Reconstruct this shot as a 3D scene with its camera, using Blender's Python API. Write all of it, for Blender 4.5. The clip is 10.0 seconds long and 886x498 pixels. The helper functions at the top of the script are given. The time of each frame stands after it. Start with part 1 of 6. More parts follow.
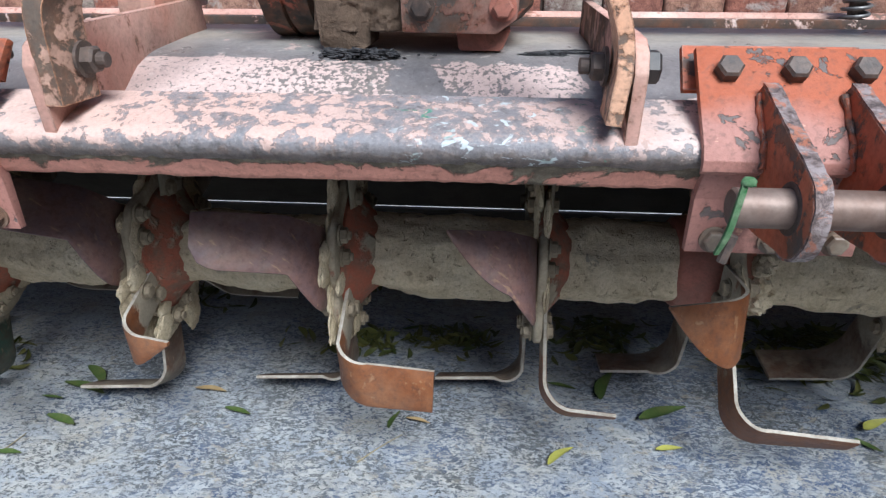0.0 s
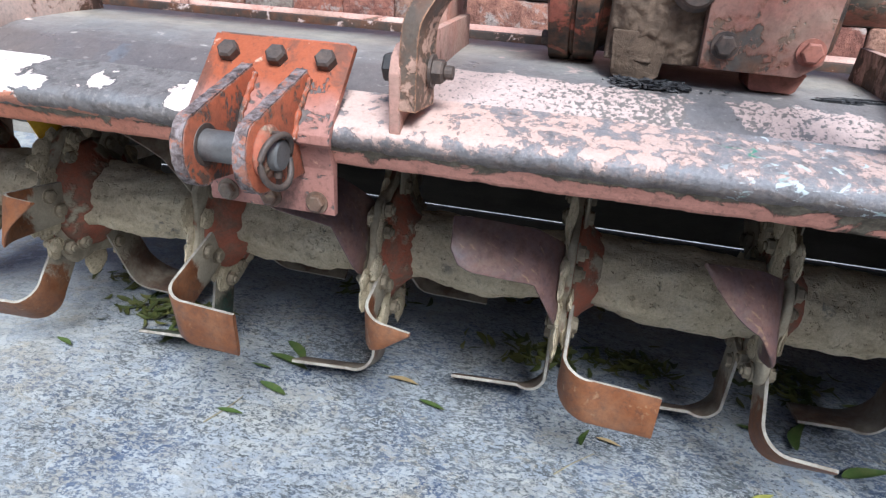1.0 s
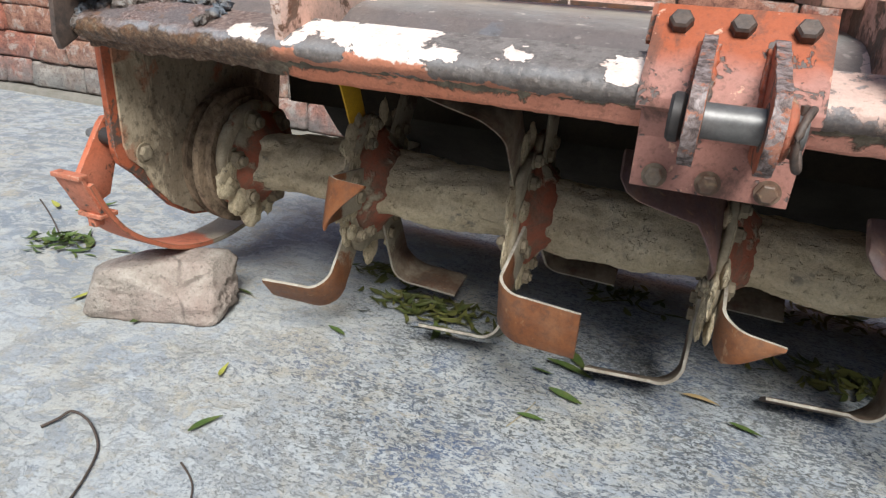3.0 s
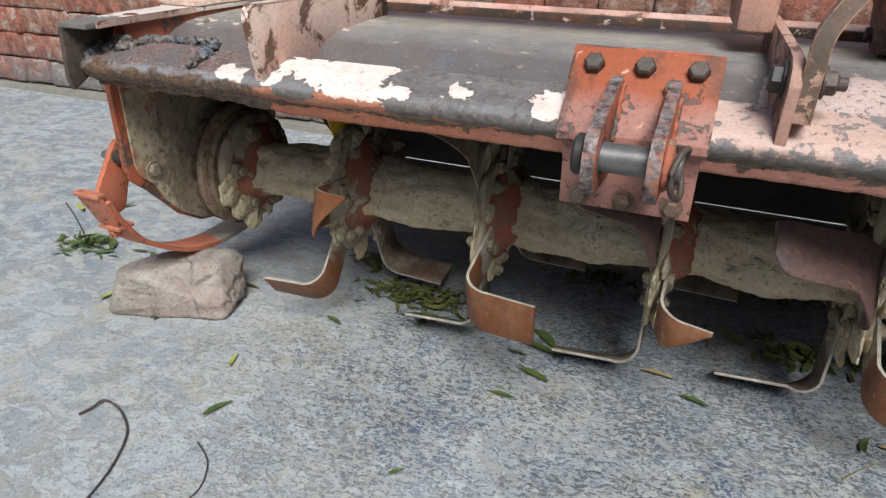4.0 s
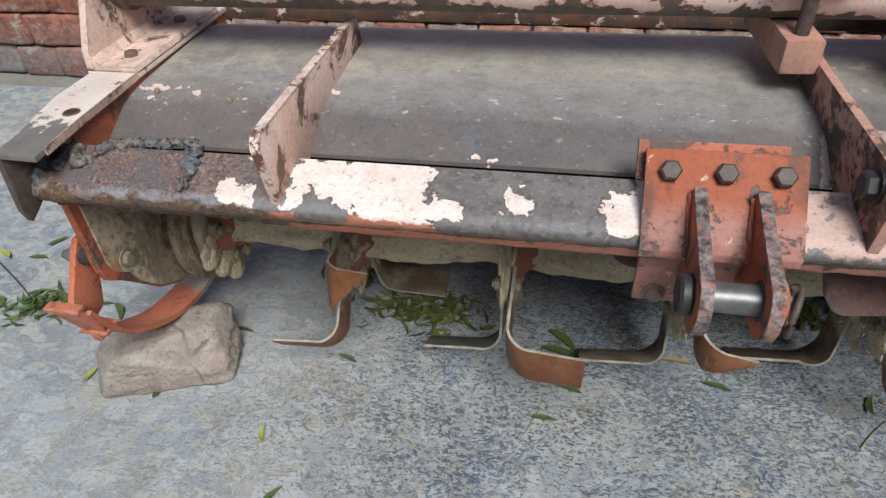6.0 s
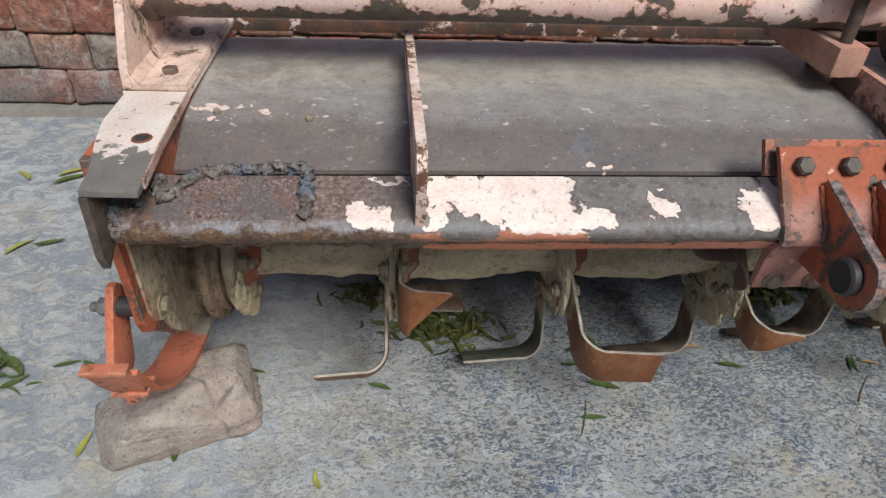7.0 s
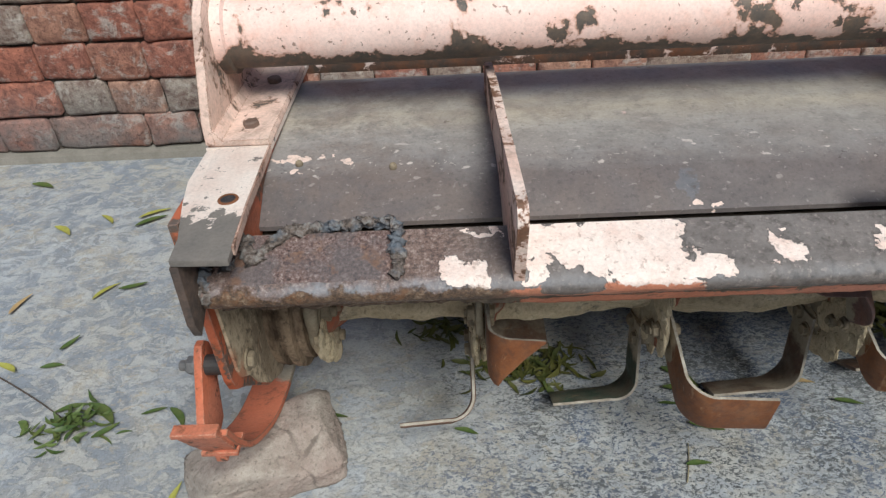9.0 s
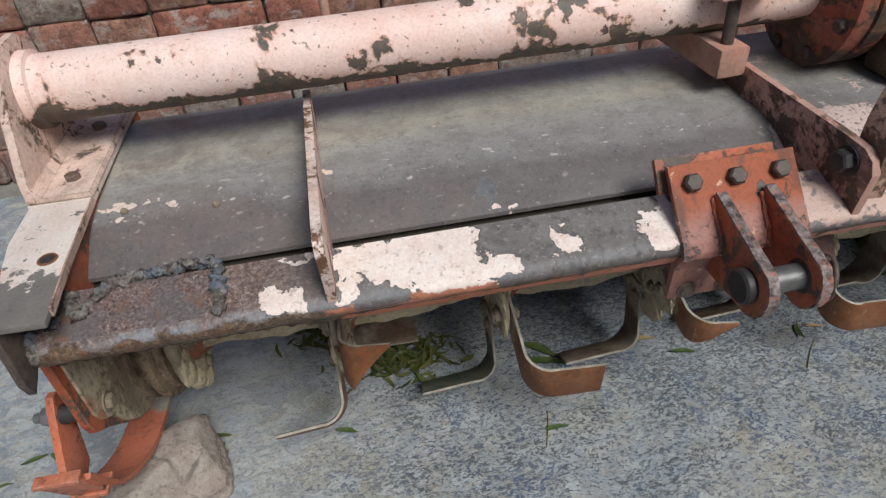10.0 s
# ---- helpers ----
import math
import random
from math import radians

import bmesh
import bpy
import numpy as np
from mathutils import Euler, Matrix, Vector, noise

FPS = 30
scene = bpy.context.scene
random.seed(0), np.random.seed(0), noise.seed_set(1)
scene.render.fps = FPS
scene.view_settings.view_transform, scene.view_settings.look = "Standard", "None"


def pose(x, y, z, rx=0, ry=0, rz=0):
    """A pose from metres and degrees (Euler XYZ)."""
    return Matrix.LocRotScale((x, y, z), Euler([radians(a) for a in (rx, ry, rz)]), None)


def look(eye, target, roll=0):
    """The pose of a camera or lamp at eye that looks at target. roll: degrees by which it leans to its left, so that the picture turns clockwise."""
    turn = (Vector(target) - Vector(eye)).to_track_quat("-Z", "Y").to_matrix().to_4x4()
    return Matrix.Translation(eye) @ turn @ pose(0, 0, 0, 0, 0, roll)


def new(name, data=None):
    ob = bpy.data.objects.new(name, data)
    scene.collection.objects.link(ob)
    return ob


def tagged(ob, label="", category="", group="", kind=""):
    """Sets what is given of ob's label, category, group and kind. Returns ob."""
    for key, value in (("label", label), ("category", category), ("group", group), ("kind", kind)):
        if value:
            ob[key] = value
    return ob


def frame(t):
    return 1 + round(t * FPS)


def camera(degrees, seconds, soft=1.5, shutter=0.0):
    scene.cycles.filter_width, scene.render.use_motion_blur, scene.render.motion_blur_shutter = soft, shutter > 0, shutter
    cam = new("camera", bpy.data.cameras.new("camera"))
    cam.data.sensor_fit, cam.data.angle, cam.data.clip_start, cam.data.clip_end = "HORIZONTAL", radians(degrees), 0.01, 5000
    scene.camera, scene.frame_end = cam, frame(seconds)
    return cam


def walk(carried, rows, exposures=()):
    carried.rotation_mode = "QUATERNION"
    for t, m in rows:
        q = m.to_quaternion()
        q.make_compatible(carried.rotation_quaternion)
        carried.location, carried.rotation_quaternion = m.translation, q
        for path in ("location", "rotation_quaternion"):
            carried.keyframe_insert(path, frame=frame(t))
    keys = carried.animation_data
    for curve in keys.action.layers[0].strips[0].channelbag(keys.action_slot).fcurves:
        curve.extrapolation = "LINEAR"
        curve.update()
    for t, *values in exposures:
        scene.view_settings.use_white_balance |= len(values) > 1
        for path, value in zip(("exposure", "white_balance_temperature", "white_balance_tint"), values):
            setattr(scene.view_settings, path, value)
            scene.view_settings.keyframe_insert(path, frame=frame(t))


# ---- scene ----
cam = camera(69.4, 10.0, 1.3)
PATH = [
    (0, (0.076, 0.04, 0.693), (-0.068, 1.843, -0.163), 0.0),
    (0.5, (-0.049, 0.013, 0.708), (-0.352, 1.793, -0.152), 1.6),
    (1, (-0.135, -0.019, 0.705), (-0.524, 1.757, -0.128), 3.9),
    (1.5, (-0.224, -0.056, 0.678), (-0.678, 1.686, -0.194), 5.1),
    (2, (-0.332, -0.062, 0.628), (-0.943, 1.612, -0.281), 3.2),
    (2.5, (-0.437, -0.061, 0.606), (-1.035, 1.624, -0.29), 3.4),
    (3, (-0.494, -0.08, 0.634), (-1.139, 1.632, -0.175), 3.7),
    (3.2, (-0.489, -0.079, 0.651), (-1.159, 1.64, -0.122), 3.1),
    (4.3, (-0.369, -0.142, 0.773), (-1.041, 1.459, -0.22), -0.0),
    (4.5, (-0.366, -0.131, 0.805), (-0.938, 1.467, -0.253), 1.2),
    (5, (-0.427, -0.129, 0.946), (-0.893, 1.435, -0.209), -4.0),
    (5.5, (-0.492, -0.033, 0.973), (-0.986, 1.459, -0.264), -6.4),
    (5.7, (-0.533, 0.023, 0.974), (-1.024, 1.494, -0.288), -5.8),
    (6.8, (-0.947, -0.028, 0.951), (-0.788, 1.559, -0.256), 1.9),
    (7, (-0.99, 0.007, 0.958), (-0.852, 1.581, -0.269), 2.8),
    (7.5, (-1.104, 0.075, 0.79), (-0.958, 1.688, -0.382), 4.4),
    (8, (-1.17, 0.117, 0.725), (-0.991, 1.707, -0.475), 6.1),
    (8.5, (-1.109, 0.107, 0.829), (-0.99, 1.676, -0.406), 2.6),
    (9, (-1.028, 0.073, 0.967), (-1.075, 1.676, -0.229), -3.3),
    (9.2, (-0.97, 0.067, 1.0), (-1.06, 1.682, -0.175), -3.9),
    (9.5, (-0.89, 0.053, 1.02), (-0.89, 1.637, -0.202), -3.2),
    (10, (-0.901, 0.034, 1.036), (-0.715, 1.582, -0.218), -5.2),
]
EXPOSURES = [(0, 1.02, 5450, 6), (0.5, 1.09, 5400, 6), (1.0, 1.10, 5350, 6), (1.5, 1.02, 5350, 5), (2.0, 0.96, 5500, 4), (2.5, 0.97, 5850, 5), (3.0, 0.90, 6050, 5), (4.5, 0.48, 5900, 4), (5.5, 0.44, 5900, 4), (7.0, 0.35, 6080, 6), (7.5, 0.39, 6120, 5), (8.0, 0.50, 6180, 5), (8.5, 0.46, 6130, 5), (9, 0.34, 6050, 4), (9.5, 0.10, 6000, 4), (10, 0.11, 5950, 4)]
walk(cam, [(t, look(eye, target, roll)) for t, eye, target, roll in PATH], EXPOSURES)

# ---- world, sun, exposure ----
world = bpy.data.worlds.new("sky")
scene.world = world
world.use_nodes = True
wt = world.node_tree
sky = wt.nodes.new("ShaderNodeTexSky")
sky.sky_type, sky.sun_disc = "NISHITA", False
sky.sun_elevation, sky.sun_rotation = radians(51), radians(154)
sky.air_density, sky.dust_density = 1.0, 3.0
wt.nodes["Background"].inputs["Strength"].default_value = 0.060
wt.links.new(sky.outputs[0], wt.nodes["Background"].inputs["Color"])
sun_data = bpy.data.lights.new("sun", "SUN")
sun_data.energy, sun_data.angle, sun_data.color = 3.0, radians(26), (1.0, 0.96, 0.90)
sun = new("sun", sun_data)
sun.matrix_world = look((0, 0, 0), (-0.27, 0.56, -0.78))

# ---- material helpers ----


class Nodes:
    """A short way to write node trees; vectors are object coordinates in metres."""

    def __init__(self, name):
        self.mat = bpy.data.materials.new(name)
        self.mat.use_nodes = True
        self.t = self.mat.node_tree
        self.bsdf = self.t.nodes["Principled BSDF"]
        self.co = self.t.nodes.new("ShaderNodeTexCoord").outputs["Object"]

    def in_world(self):
        self.co = self.t.nodes.new("ShaderNodeNewGeometry").outputs["Position"]
        return self

    def put(self, socket, value):
        if isinstance(value, (int, float)):
            socket.default_value = value
        elif isinstance(value, (tuple, list)):
            socket.default_value = (*value, 1.0) if len(value) == 3 and socket.type == "RGBA" else value
        else:
            self.t.links.new(value, socket)

    def map(self, scale=(1, 1, 1), rot=(0, 0, 0), loc=(0, 0, 0), vec=None):
        n = self.t.nodes.new("ShaderNodeMapping")
        self.put(n.inputs["Vector"], vec or self.co)
        n.inputs["Scale"].default_value = scale
        n.inputs["Rotation"].default_value = [radians(a) for a in rot]
        n.inputs["Location"].default_value = loc
        return n.outputs[0]

    def noise(self, scale, detail=4, rough=0.6, dist=0.0, vec=None):
        n = self.t.nodes.new("ShaderNodeTexNoise")
        self.put(n.inputs["Vector"], vec or self.co)
        for key, v in (("Scale", scale), ("Detail", detail), ("Roughness", rough), ("Distortion", dist)):
            n.inputs[key].default_value = v
        return n.outputs["Fac"]

    def voronoi(self, scale, vec=None, feature="F1"):
        n = self.t.nodes.new("ShaderNodeTexVoronoi")
        n.feature = feature
        self.put(n.inputs["Vector"], vec or self.co)
        n.inputs["Scale"].default_value = scale
        return n.outputs["Distance"]

    def ramp(self, fac, stops, smooth=False):
        n = self.t.nodes.new("ShaderNodeValToRGB")
        n.color_ramp.interpolation = "EASE" if smooth else "LINEAR"
        el = n.color_ramp.elements
        while len(el) < len(stops):
            el.new(0.5)
        for e, (p, c) in zip(el, stops):
            e.position = p
            e.color = (*c, 1) if isinstance(c, (tuple, list)) else (c, c, c, 1)
        self.put(n.inputs[0], fac)
        return n.outputs[0]

    def math(self, op, a, b=0.0, clamp=False):
        n = self.t.nodes.new("ShaderNodeMath")
        n.operation, n.use_clamp = op, clamp
        self.put(n.inputs[0], a)
        self.put(n.inputs[1], b)
        return n.outputs[0]

    def mix(self, fac, a, b):
        n = self.t.nodes.new("ShaderNodeMix")
        n.data_type = "RGBA"
        self.put(n.inputs[0], fac)
        self.put(n.inputs[6], a)
        self.put(n.inputs[7], b)
        return n.outputs[2]

    def axis(self, which, lo, hi):
        """0 to 1 between two places along an axis."""
        s = self.t.nodes.new("ShaderNodeSeparateXYZ")
        self.put(s.inputs[0], self.co)
        m = self.t.nodes.new("ShaderNodeMapRange")
        self.put(m.inputs[0], s.outputs["XYZ".index(which)])
        m.inputs[1].default_value, m.inputs[2].default_value = lo, hi
        return m.outputs[0]

    def edge(self, fac, at, soft=0.03):
        """A threshold with a narrow soft edge."""
        return self.ramp(fac, [(max(0, at - soft), 0.0), (min(1, at + soft), 1.0)])

    def islands(self, spots, other="Z"):
        """0 in the middle and 1 at the rim of the nearest of some ellipses on x and another axis."""
        wob = self.t.nodes.new("ShaderNodeTexNoise")
        wob.inputs["Scale"].default_value, wob.inputs["Detail"].default_value, wob.inputs["Roughness"].default_value = 42.0, 5.0, 0.6
        self.put(wob.inputs["Vector"], self.co)
        warp = self.t.nodes.new("ShaderNodeVectorMath")
        warp.operation = "MULTIPLY_ADD"
        self.put(warp.inputs[0], wob.outputs["Color"])
        warp.inputs[1].default_value = (0.07, 0.03, 0.022)
        self.put(warp.inputs[2], self.map((1, 1, 1), (0, 0, 0), (-0.035, -0.015, -0.011)))
        sep = self.t.nodes.new("ShaderNodeSeparateXYZ")
        self.put(sep.inputs[0], warp.outputs[0])
        best = None
        for x, z, rx, rz in spots:
            u = self.math("DIVIDE", self.math("SUBTRACT", sep.outputs["X"], x), rx)
            v = self.math("DIVIDE", self.math("SUBTRACT", sep.outputs[other], z), rz)
            d = self.math("ADD", self.math("MULTIPLY", u, u), self.math("MULTIPLY", v, v))
            best = d if best is None else self.math("MINIMUM", best, d)
        return self.math("SQRT", best)

    def rims(self, radius=0.003):
        """1 along sharp edges of the mesh, 0 on flat faces."""
        b = self.t.nodes.new("ShaderNodeBevel")
        b.samples = 4
        b.inputs["Radius"].default_value = radius
        d = self.t.nodes.new("ShaderNodeVectorMath")
        d.operation = "DOT_PRODUCT"
        self.put(d.inputs[0], b.outputs[0])
        self.put(d.inputs[1], self.t.nodes.new("ShaderNodeNewGeometry").outputs["True Normal"])
        return self.ramp(d.outputs["Value"], [(0.90, 1.0), (0.985, 0.0)])

    def from_axle(self, y, z):
        """Distance from a line along x."""
        s = self.t.nodes.new("ShaderNodeSeparateXYZ")
        self.put(s.inputs[0], self.co)
        a, b = self.math("SUBTRACT", s.outputs["Y"], y), self.math("SUBTRACT", s.outputs["Z"], z)
        return self.math("SQRT", self.math("ADD", self.math("MULTIPLY", a, a), self.math("MULTIPLY", b, b)))

    def random(self):
        return self.t.nodes.new("ShaderNodeObjectInfo").outputs["Random"]

    def done(self, color, rough=0.8, metal=0.0, bump=None, strength=0.3, dist=0.003, spec=0.3):
        # fine dirt in the grain of every surface
        grit = self.ramp(self.noise(230, 3, 0.7), [(0.32, 0.70), (0.5, 0.98), (0.70, 1.20)])
        m = self.t.nodes.new("ShaderNodeMix")
        m.data_type, m.blend_type = "RGBA", "MULTIPLY"
        m.inputs[0].default_value = 0.42
        self.put(m.inputs[6], color)
        self.put(m.inputs[7], grit)
        self.put(self.bsdf.inputs["Base Color"], m.outputs[2])
        self.put(self.bsdf.inputs["Roughness"], rough)
        self.put(self.bsdf.inputs["Metallic"], metal)
        self.put(self.bsdf.inputs["Specular IOR Level"], spec)
        if bump is not None:
            b = self.t.nodes.new("ShaderNodeBump")
            b.inputs["Strength"].default_value, b.inputs["Distance"].default_value = strength, dist
            self.put(b.inputs["Height"], bump)
            self.t.links.new(b.outputs[0], self.bsdf.inputs["Normal"])
        return self.mat


# ---- materials ----
PINK, PINK_PALE, ORANGE = (0.50, 0.215, 0.155), (0.76, 0.52, 0.44), (0.40, 0.090, 0.036)
IRON, RUST, DUST = (0.075, 0.066, 0.062), (0.17, 0.07, 0.035), (0.33, 0.29, 0.22)


def worn_paint(name, paint, pale, worn=0.5, under=IRON, dust=0.4, scale=9.0, rust=RUST, stain=0.35, rim_chip=0.0, rim_col=(0.30, 0.22, 0.18)):
    """Old paint, faded in clouds and chipped down to dark metal with rust at the chips."""
    n = Nodes(name)
    fade = n.noise(5, 3, 0.6, 0.4)
    fine = n.noise(140, 3, 0.7)
    col = n.mix(n.edge(fade, 0.52, 0.22), paint, pale)
    chips = n.math("ADD", n.noise(scale, 6, 0.68, 0.6), n.math("MULTIPLY", n.noise(scale * 7, 3, 0.6), 0.25))
    bare = n.edge(chips, worn, 0.012)
    rim = n.edge(chips, worn - 0.03, 0.02)
    col = n.mix(rim, col, n.mix(0.45, rust, paint))
    col = n.mix(bare, col, n.mix(n.edge(n.noise(40, 4), 0.55, 0.15), under, rust))
    col = n.mix(n.math("MULTIPLY", n.edge(n.noise(7, 5, 0.7), 0.56, 0.14), dust), col, DUST)
    col = n.mix(n.math("MULTIPLY", n.edge(fine, 0.6, 0.08), 0.22), col, (0.05, 0.04, 0.035))
    grime = n.edge(n.math("ADD", n.noise(13, 6, 0.72, 0.8), n.math("MULTIPLY", n.noise(60, 3), 0.12)), 0.585, 0.06)
    col = n.mix(n.math("MULTIPLY", grime, stain), col, (0.085, 0.052, 0.038))
    if rim_chip:
        knocked = n.edge(n.math("ADD", n.math("MULTIPLY", n.rims(), rim_chip), n.math("MULTIPLY", n.noise(45, 4, 0.65), 0.6)), 0.80, 0.05)
        col = n.mix(knocked, col, n.mix(n.edge(n.noise(120, 3), 0.5, 0.1), rim_col, rust))
    return n.done(col, n.ramp(fine, [(0.2, 0.45), (0.8, 0.75)]), 0.0, n.math("SUBTRACT", n.math("MULTIPLY", fine, 0.3), bare), 0.5, 0.0015, 0.35)


M_PINK = worn_paint("faded_pink_paint", PINK, PINK_PALE, 0.735, under=(0.13, 0.085, 0.065), stain=0.18, scale=12, rim_chip=0.62)


def tube_material():
    n = Nodes("pale_pink_tube_paint")
    col = n.mix(n.edge(n.noise(6, 3), 0.5, 0.2), (0.78, 0.50, 0.42), (0.86, 0.665, 0.595))
    col = n.mix(n.math("MULTIPLY", n.edge(n.noise(26, 5, 0.7), 0.57, 0.08), 0.35), col, (0.70, 0.36, 0.26))
    under = n.ramp(n.axis("Z", 0.655, 0.70), [(0.0, 0.42), (0.3, 0.24), (0.5, 0.11), (0.75, 0.02), (1.0, 0.0)])
    chips = n.math("ADD", n.math("ADD", n.noise(13, 5, 0.6, 0.3), n.math("MULTIPLY", n.noise(70, 3, 0.6), 0.16)), under)
    spots = n.math("SUBTRACT", n.math("ADD", 0.50, n.math("MULTIPLY", n.edge(n.noise(4.2, 2, 0.5), 0.54, 0.1), 0.28)), n.math("ADD", n.voronoi(19), n.math("MULTIPLY", n.math("SUBTRACT", n.noise(45, 5, 0.65), 0.5), 0.9)))
    chips = n.math("MAXIMUM", chips, n.math("ADD", spots, 0.20))
    bare = n.edge(chips, 0.72, 0.008)
    rim = n.edge(chips, 0.70, 0.015)
    col = n.mix(n.math("MULTIPLY", rim, 0.7), col, (0.42, 0.19, 0.11))
    col = n.mix(bare, col, n.mix(n.edge(n.noise(60, 4), 0.5, 0.15), (0.09, 0.078, 0.068), (0.16, 0.115, 0.085)))
    pit = n.math("MAXIMUM", n.edge(n.noise(120, 2, 0.5), 0.69, 0.02), n.edge(n.noise(48, 4, 0.6, 0.3), 0.672, 0.012))
    col = n.mix(n.math("MULTIPLY", pit, 0.8), col, (0.25, 0.15, 0.11))
    return n.done(col, 0.55, 0.0, n.math("SUBTRACT", n.math("MULTIPLY", n.noise(90, 4), 0.3), bare), 0.5, 0.0015, 0.4)


M_TUBE = tube_material()
M_ORANGE = worn_paint("orange_red_paint", ORANGE, (0.43, 0.125, 0.062), 0.70, dust=0.1, stain=0.35, scale=16, rim_chip=0.62, rim_col=(0.34, 0.24, 0.2))


def bracket_material():
    """Orange at the bolts, faded to dusty pink lower down, with dark grime and chips."""
    n = Nodes("faded_bracket_paint")
    z = n.math("ADD", n.axis("Z", 0.53, 0.60), n.math("MULTIPLY", n.math("SUBTRACT", n.noise(16, 4, 0.6), 0.5), 0.5))
    col = n.mix(n.edge(z, 0.52, 0.16), (0.36, 0.17, 0.135), (0.34, 0.085, 0.034))
    col = n.mix(n.math("MULTIPLY", n.edge(n.noise(14, 6, 0.72, 0.7), 0.58, 0.05), 0.65), col, (0.085, 0.052, 0.038))
    chips = n.math("ADD", n.noise(34, 5, 0.65, 0.5), n.math("MULTIPLY", n.noise(110, 3), 0.15))
    col = n.mix(n.edge(chips, 0.69, 0.015), col, (0.13, 0.10, 0.09))
    col = n.mix(n.edge(n.noise(40, 5, 0.65, 0.4, n.map((1, 1, 1), (0, 0, 0), (5, 2, 1))), 0.66, 0.015), col, (0.60, 0.33, 0.23))
    col = n.mix(n.math("MULTIPLY", n.edge(n.noise(150, 3), 0.6, 0.06), 0.3), col, (0.06, 0.04, 0.03))
    return n.done(col, 0.6, 0.0, n.math("SUBTRACT", n.noise(90, 5, 0.7), n.edge(chips, 0.69, 0.015)), 0.7, 0.002, 0.35)


M_BRACKET = bracket_material()
M_CASTRED = worn_paint("dull_red_casting_paint", (0.30, 0.095, 0.065), (0.36, 0.14, 0.10), 0.74, dust=0.2)
M_SKID = worn_paint("orange_skid_paint", (0.50, 0.125, 0.055), (0.56, 0.21, 0.13), 0.76, dust=0.2, scale=22, rim_chip=0.55, rim_col=(0.62, 0.38, 0.28))
M_STRUT = worn_paint("worn_strut_paint", (0.54, 0.30, 0.21), (0.66, 0.45, 0.36), 0.61, under=(0.10, 0.075, 0.06), dust=0.3, scale=20, rim_chip=0.6, rim_col=(0.60, 0.30, 0.16))

M_PEACH = worn_paint("peach_strut_paint", (0.60, 0.29, 0.16), (0.70, 0.44, 0.30), 0.66, under=(0.13, 0.09, 0.07), dust=0.3, scale=20, rim_chip=0.6, rim_col=(0.16, 0.10, 0.075))


def plate_material():
    """Whitish paint, rubbed to grey metal at the front end."""
    n = Nodes("whitish_plate_paint")
    col = n.mix(n.edge(n.noise(12, 4), 0.5, 0.15), (0.66, 0.52, 0.45), (0.76, 0.68, 0.61))
    chips = n.math("ADD", n.math("MULTIPLY", n.noise(40, 5, 0.7), 1.0), n.ramp(n.axis("Y", 0.56, 0.68), [(0.0, 0.4), (0.4, 0.3), (0.7, 0.1), (1.0, 0.0)]))
    bare = n.edge(n.math("ADD", chips, n.math("MULTIPLY", n.noise(120, 4, 0.7), 0.16)), 0.695, 0.015)
    metal = n.mix(n.noise(30, 5, 0.7), (0.10, 0.092, 0.088), (0.24, 0.21, 0.18))
    return n.done(n.mix(bare, col, metal), 0.6, 0.0, n.noise(90, 4), 0.3, 0.001, 0.4)


M_PLATE = plate_material()
M_RIBEDGE = worn_paint("pale_chipped_edge_paint", (0.62, 0.36, 0.27), (0.88, 0.78, 0.71), 0.70, under=(0.17, 0.095, 0.06), dust=0.05, scale=26, stain=0.25)
M_RIB = worn_paint("pale_pink_rib_paint", (0.68, 0.42, 0.33), (0.80, 0.63, 0.55), 0.735, under=(0.15, 0.095, 0.07), dust=0.2, stain=0.12, scale=13, rim_chip=0.5, rim_col=(0.34, 0.17, 0.11))
M_RIBDIRT = worn_paint("chipped_dirty_rib_paint", (0.50, 0.25, 0.19), (0.66, 0.43, 0.36), 0.635, under=(0.075, 0.05, 0.04), dust=0.15, stain=0.75, scale=17, rim_chip=0.6, rim_col=(0.10, 0.06, 0.045))
M_HORN = worn_paint("pale_pink_horn_paint", (0.70, 0.44, 0.35), (0.80, 0.62, 0.54), 0.74, dust=0.4, scale=18, rim_chip=0.55, rim_col=(0.30, 0.16, 0.10))

M_CAST = worn_paint("dirty_casting_paint", (0.33, 0.075, 0.045), (0.38, 0.12, 0.08), 0.62, under=(0.03, 0.025, 0.022), dust=0.45)


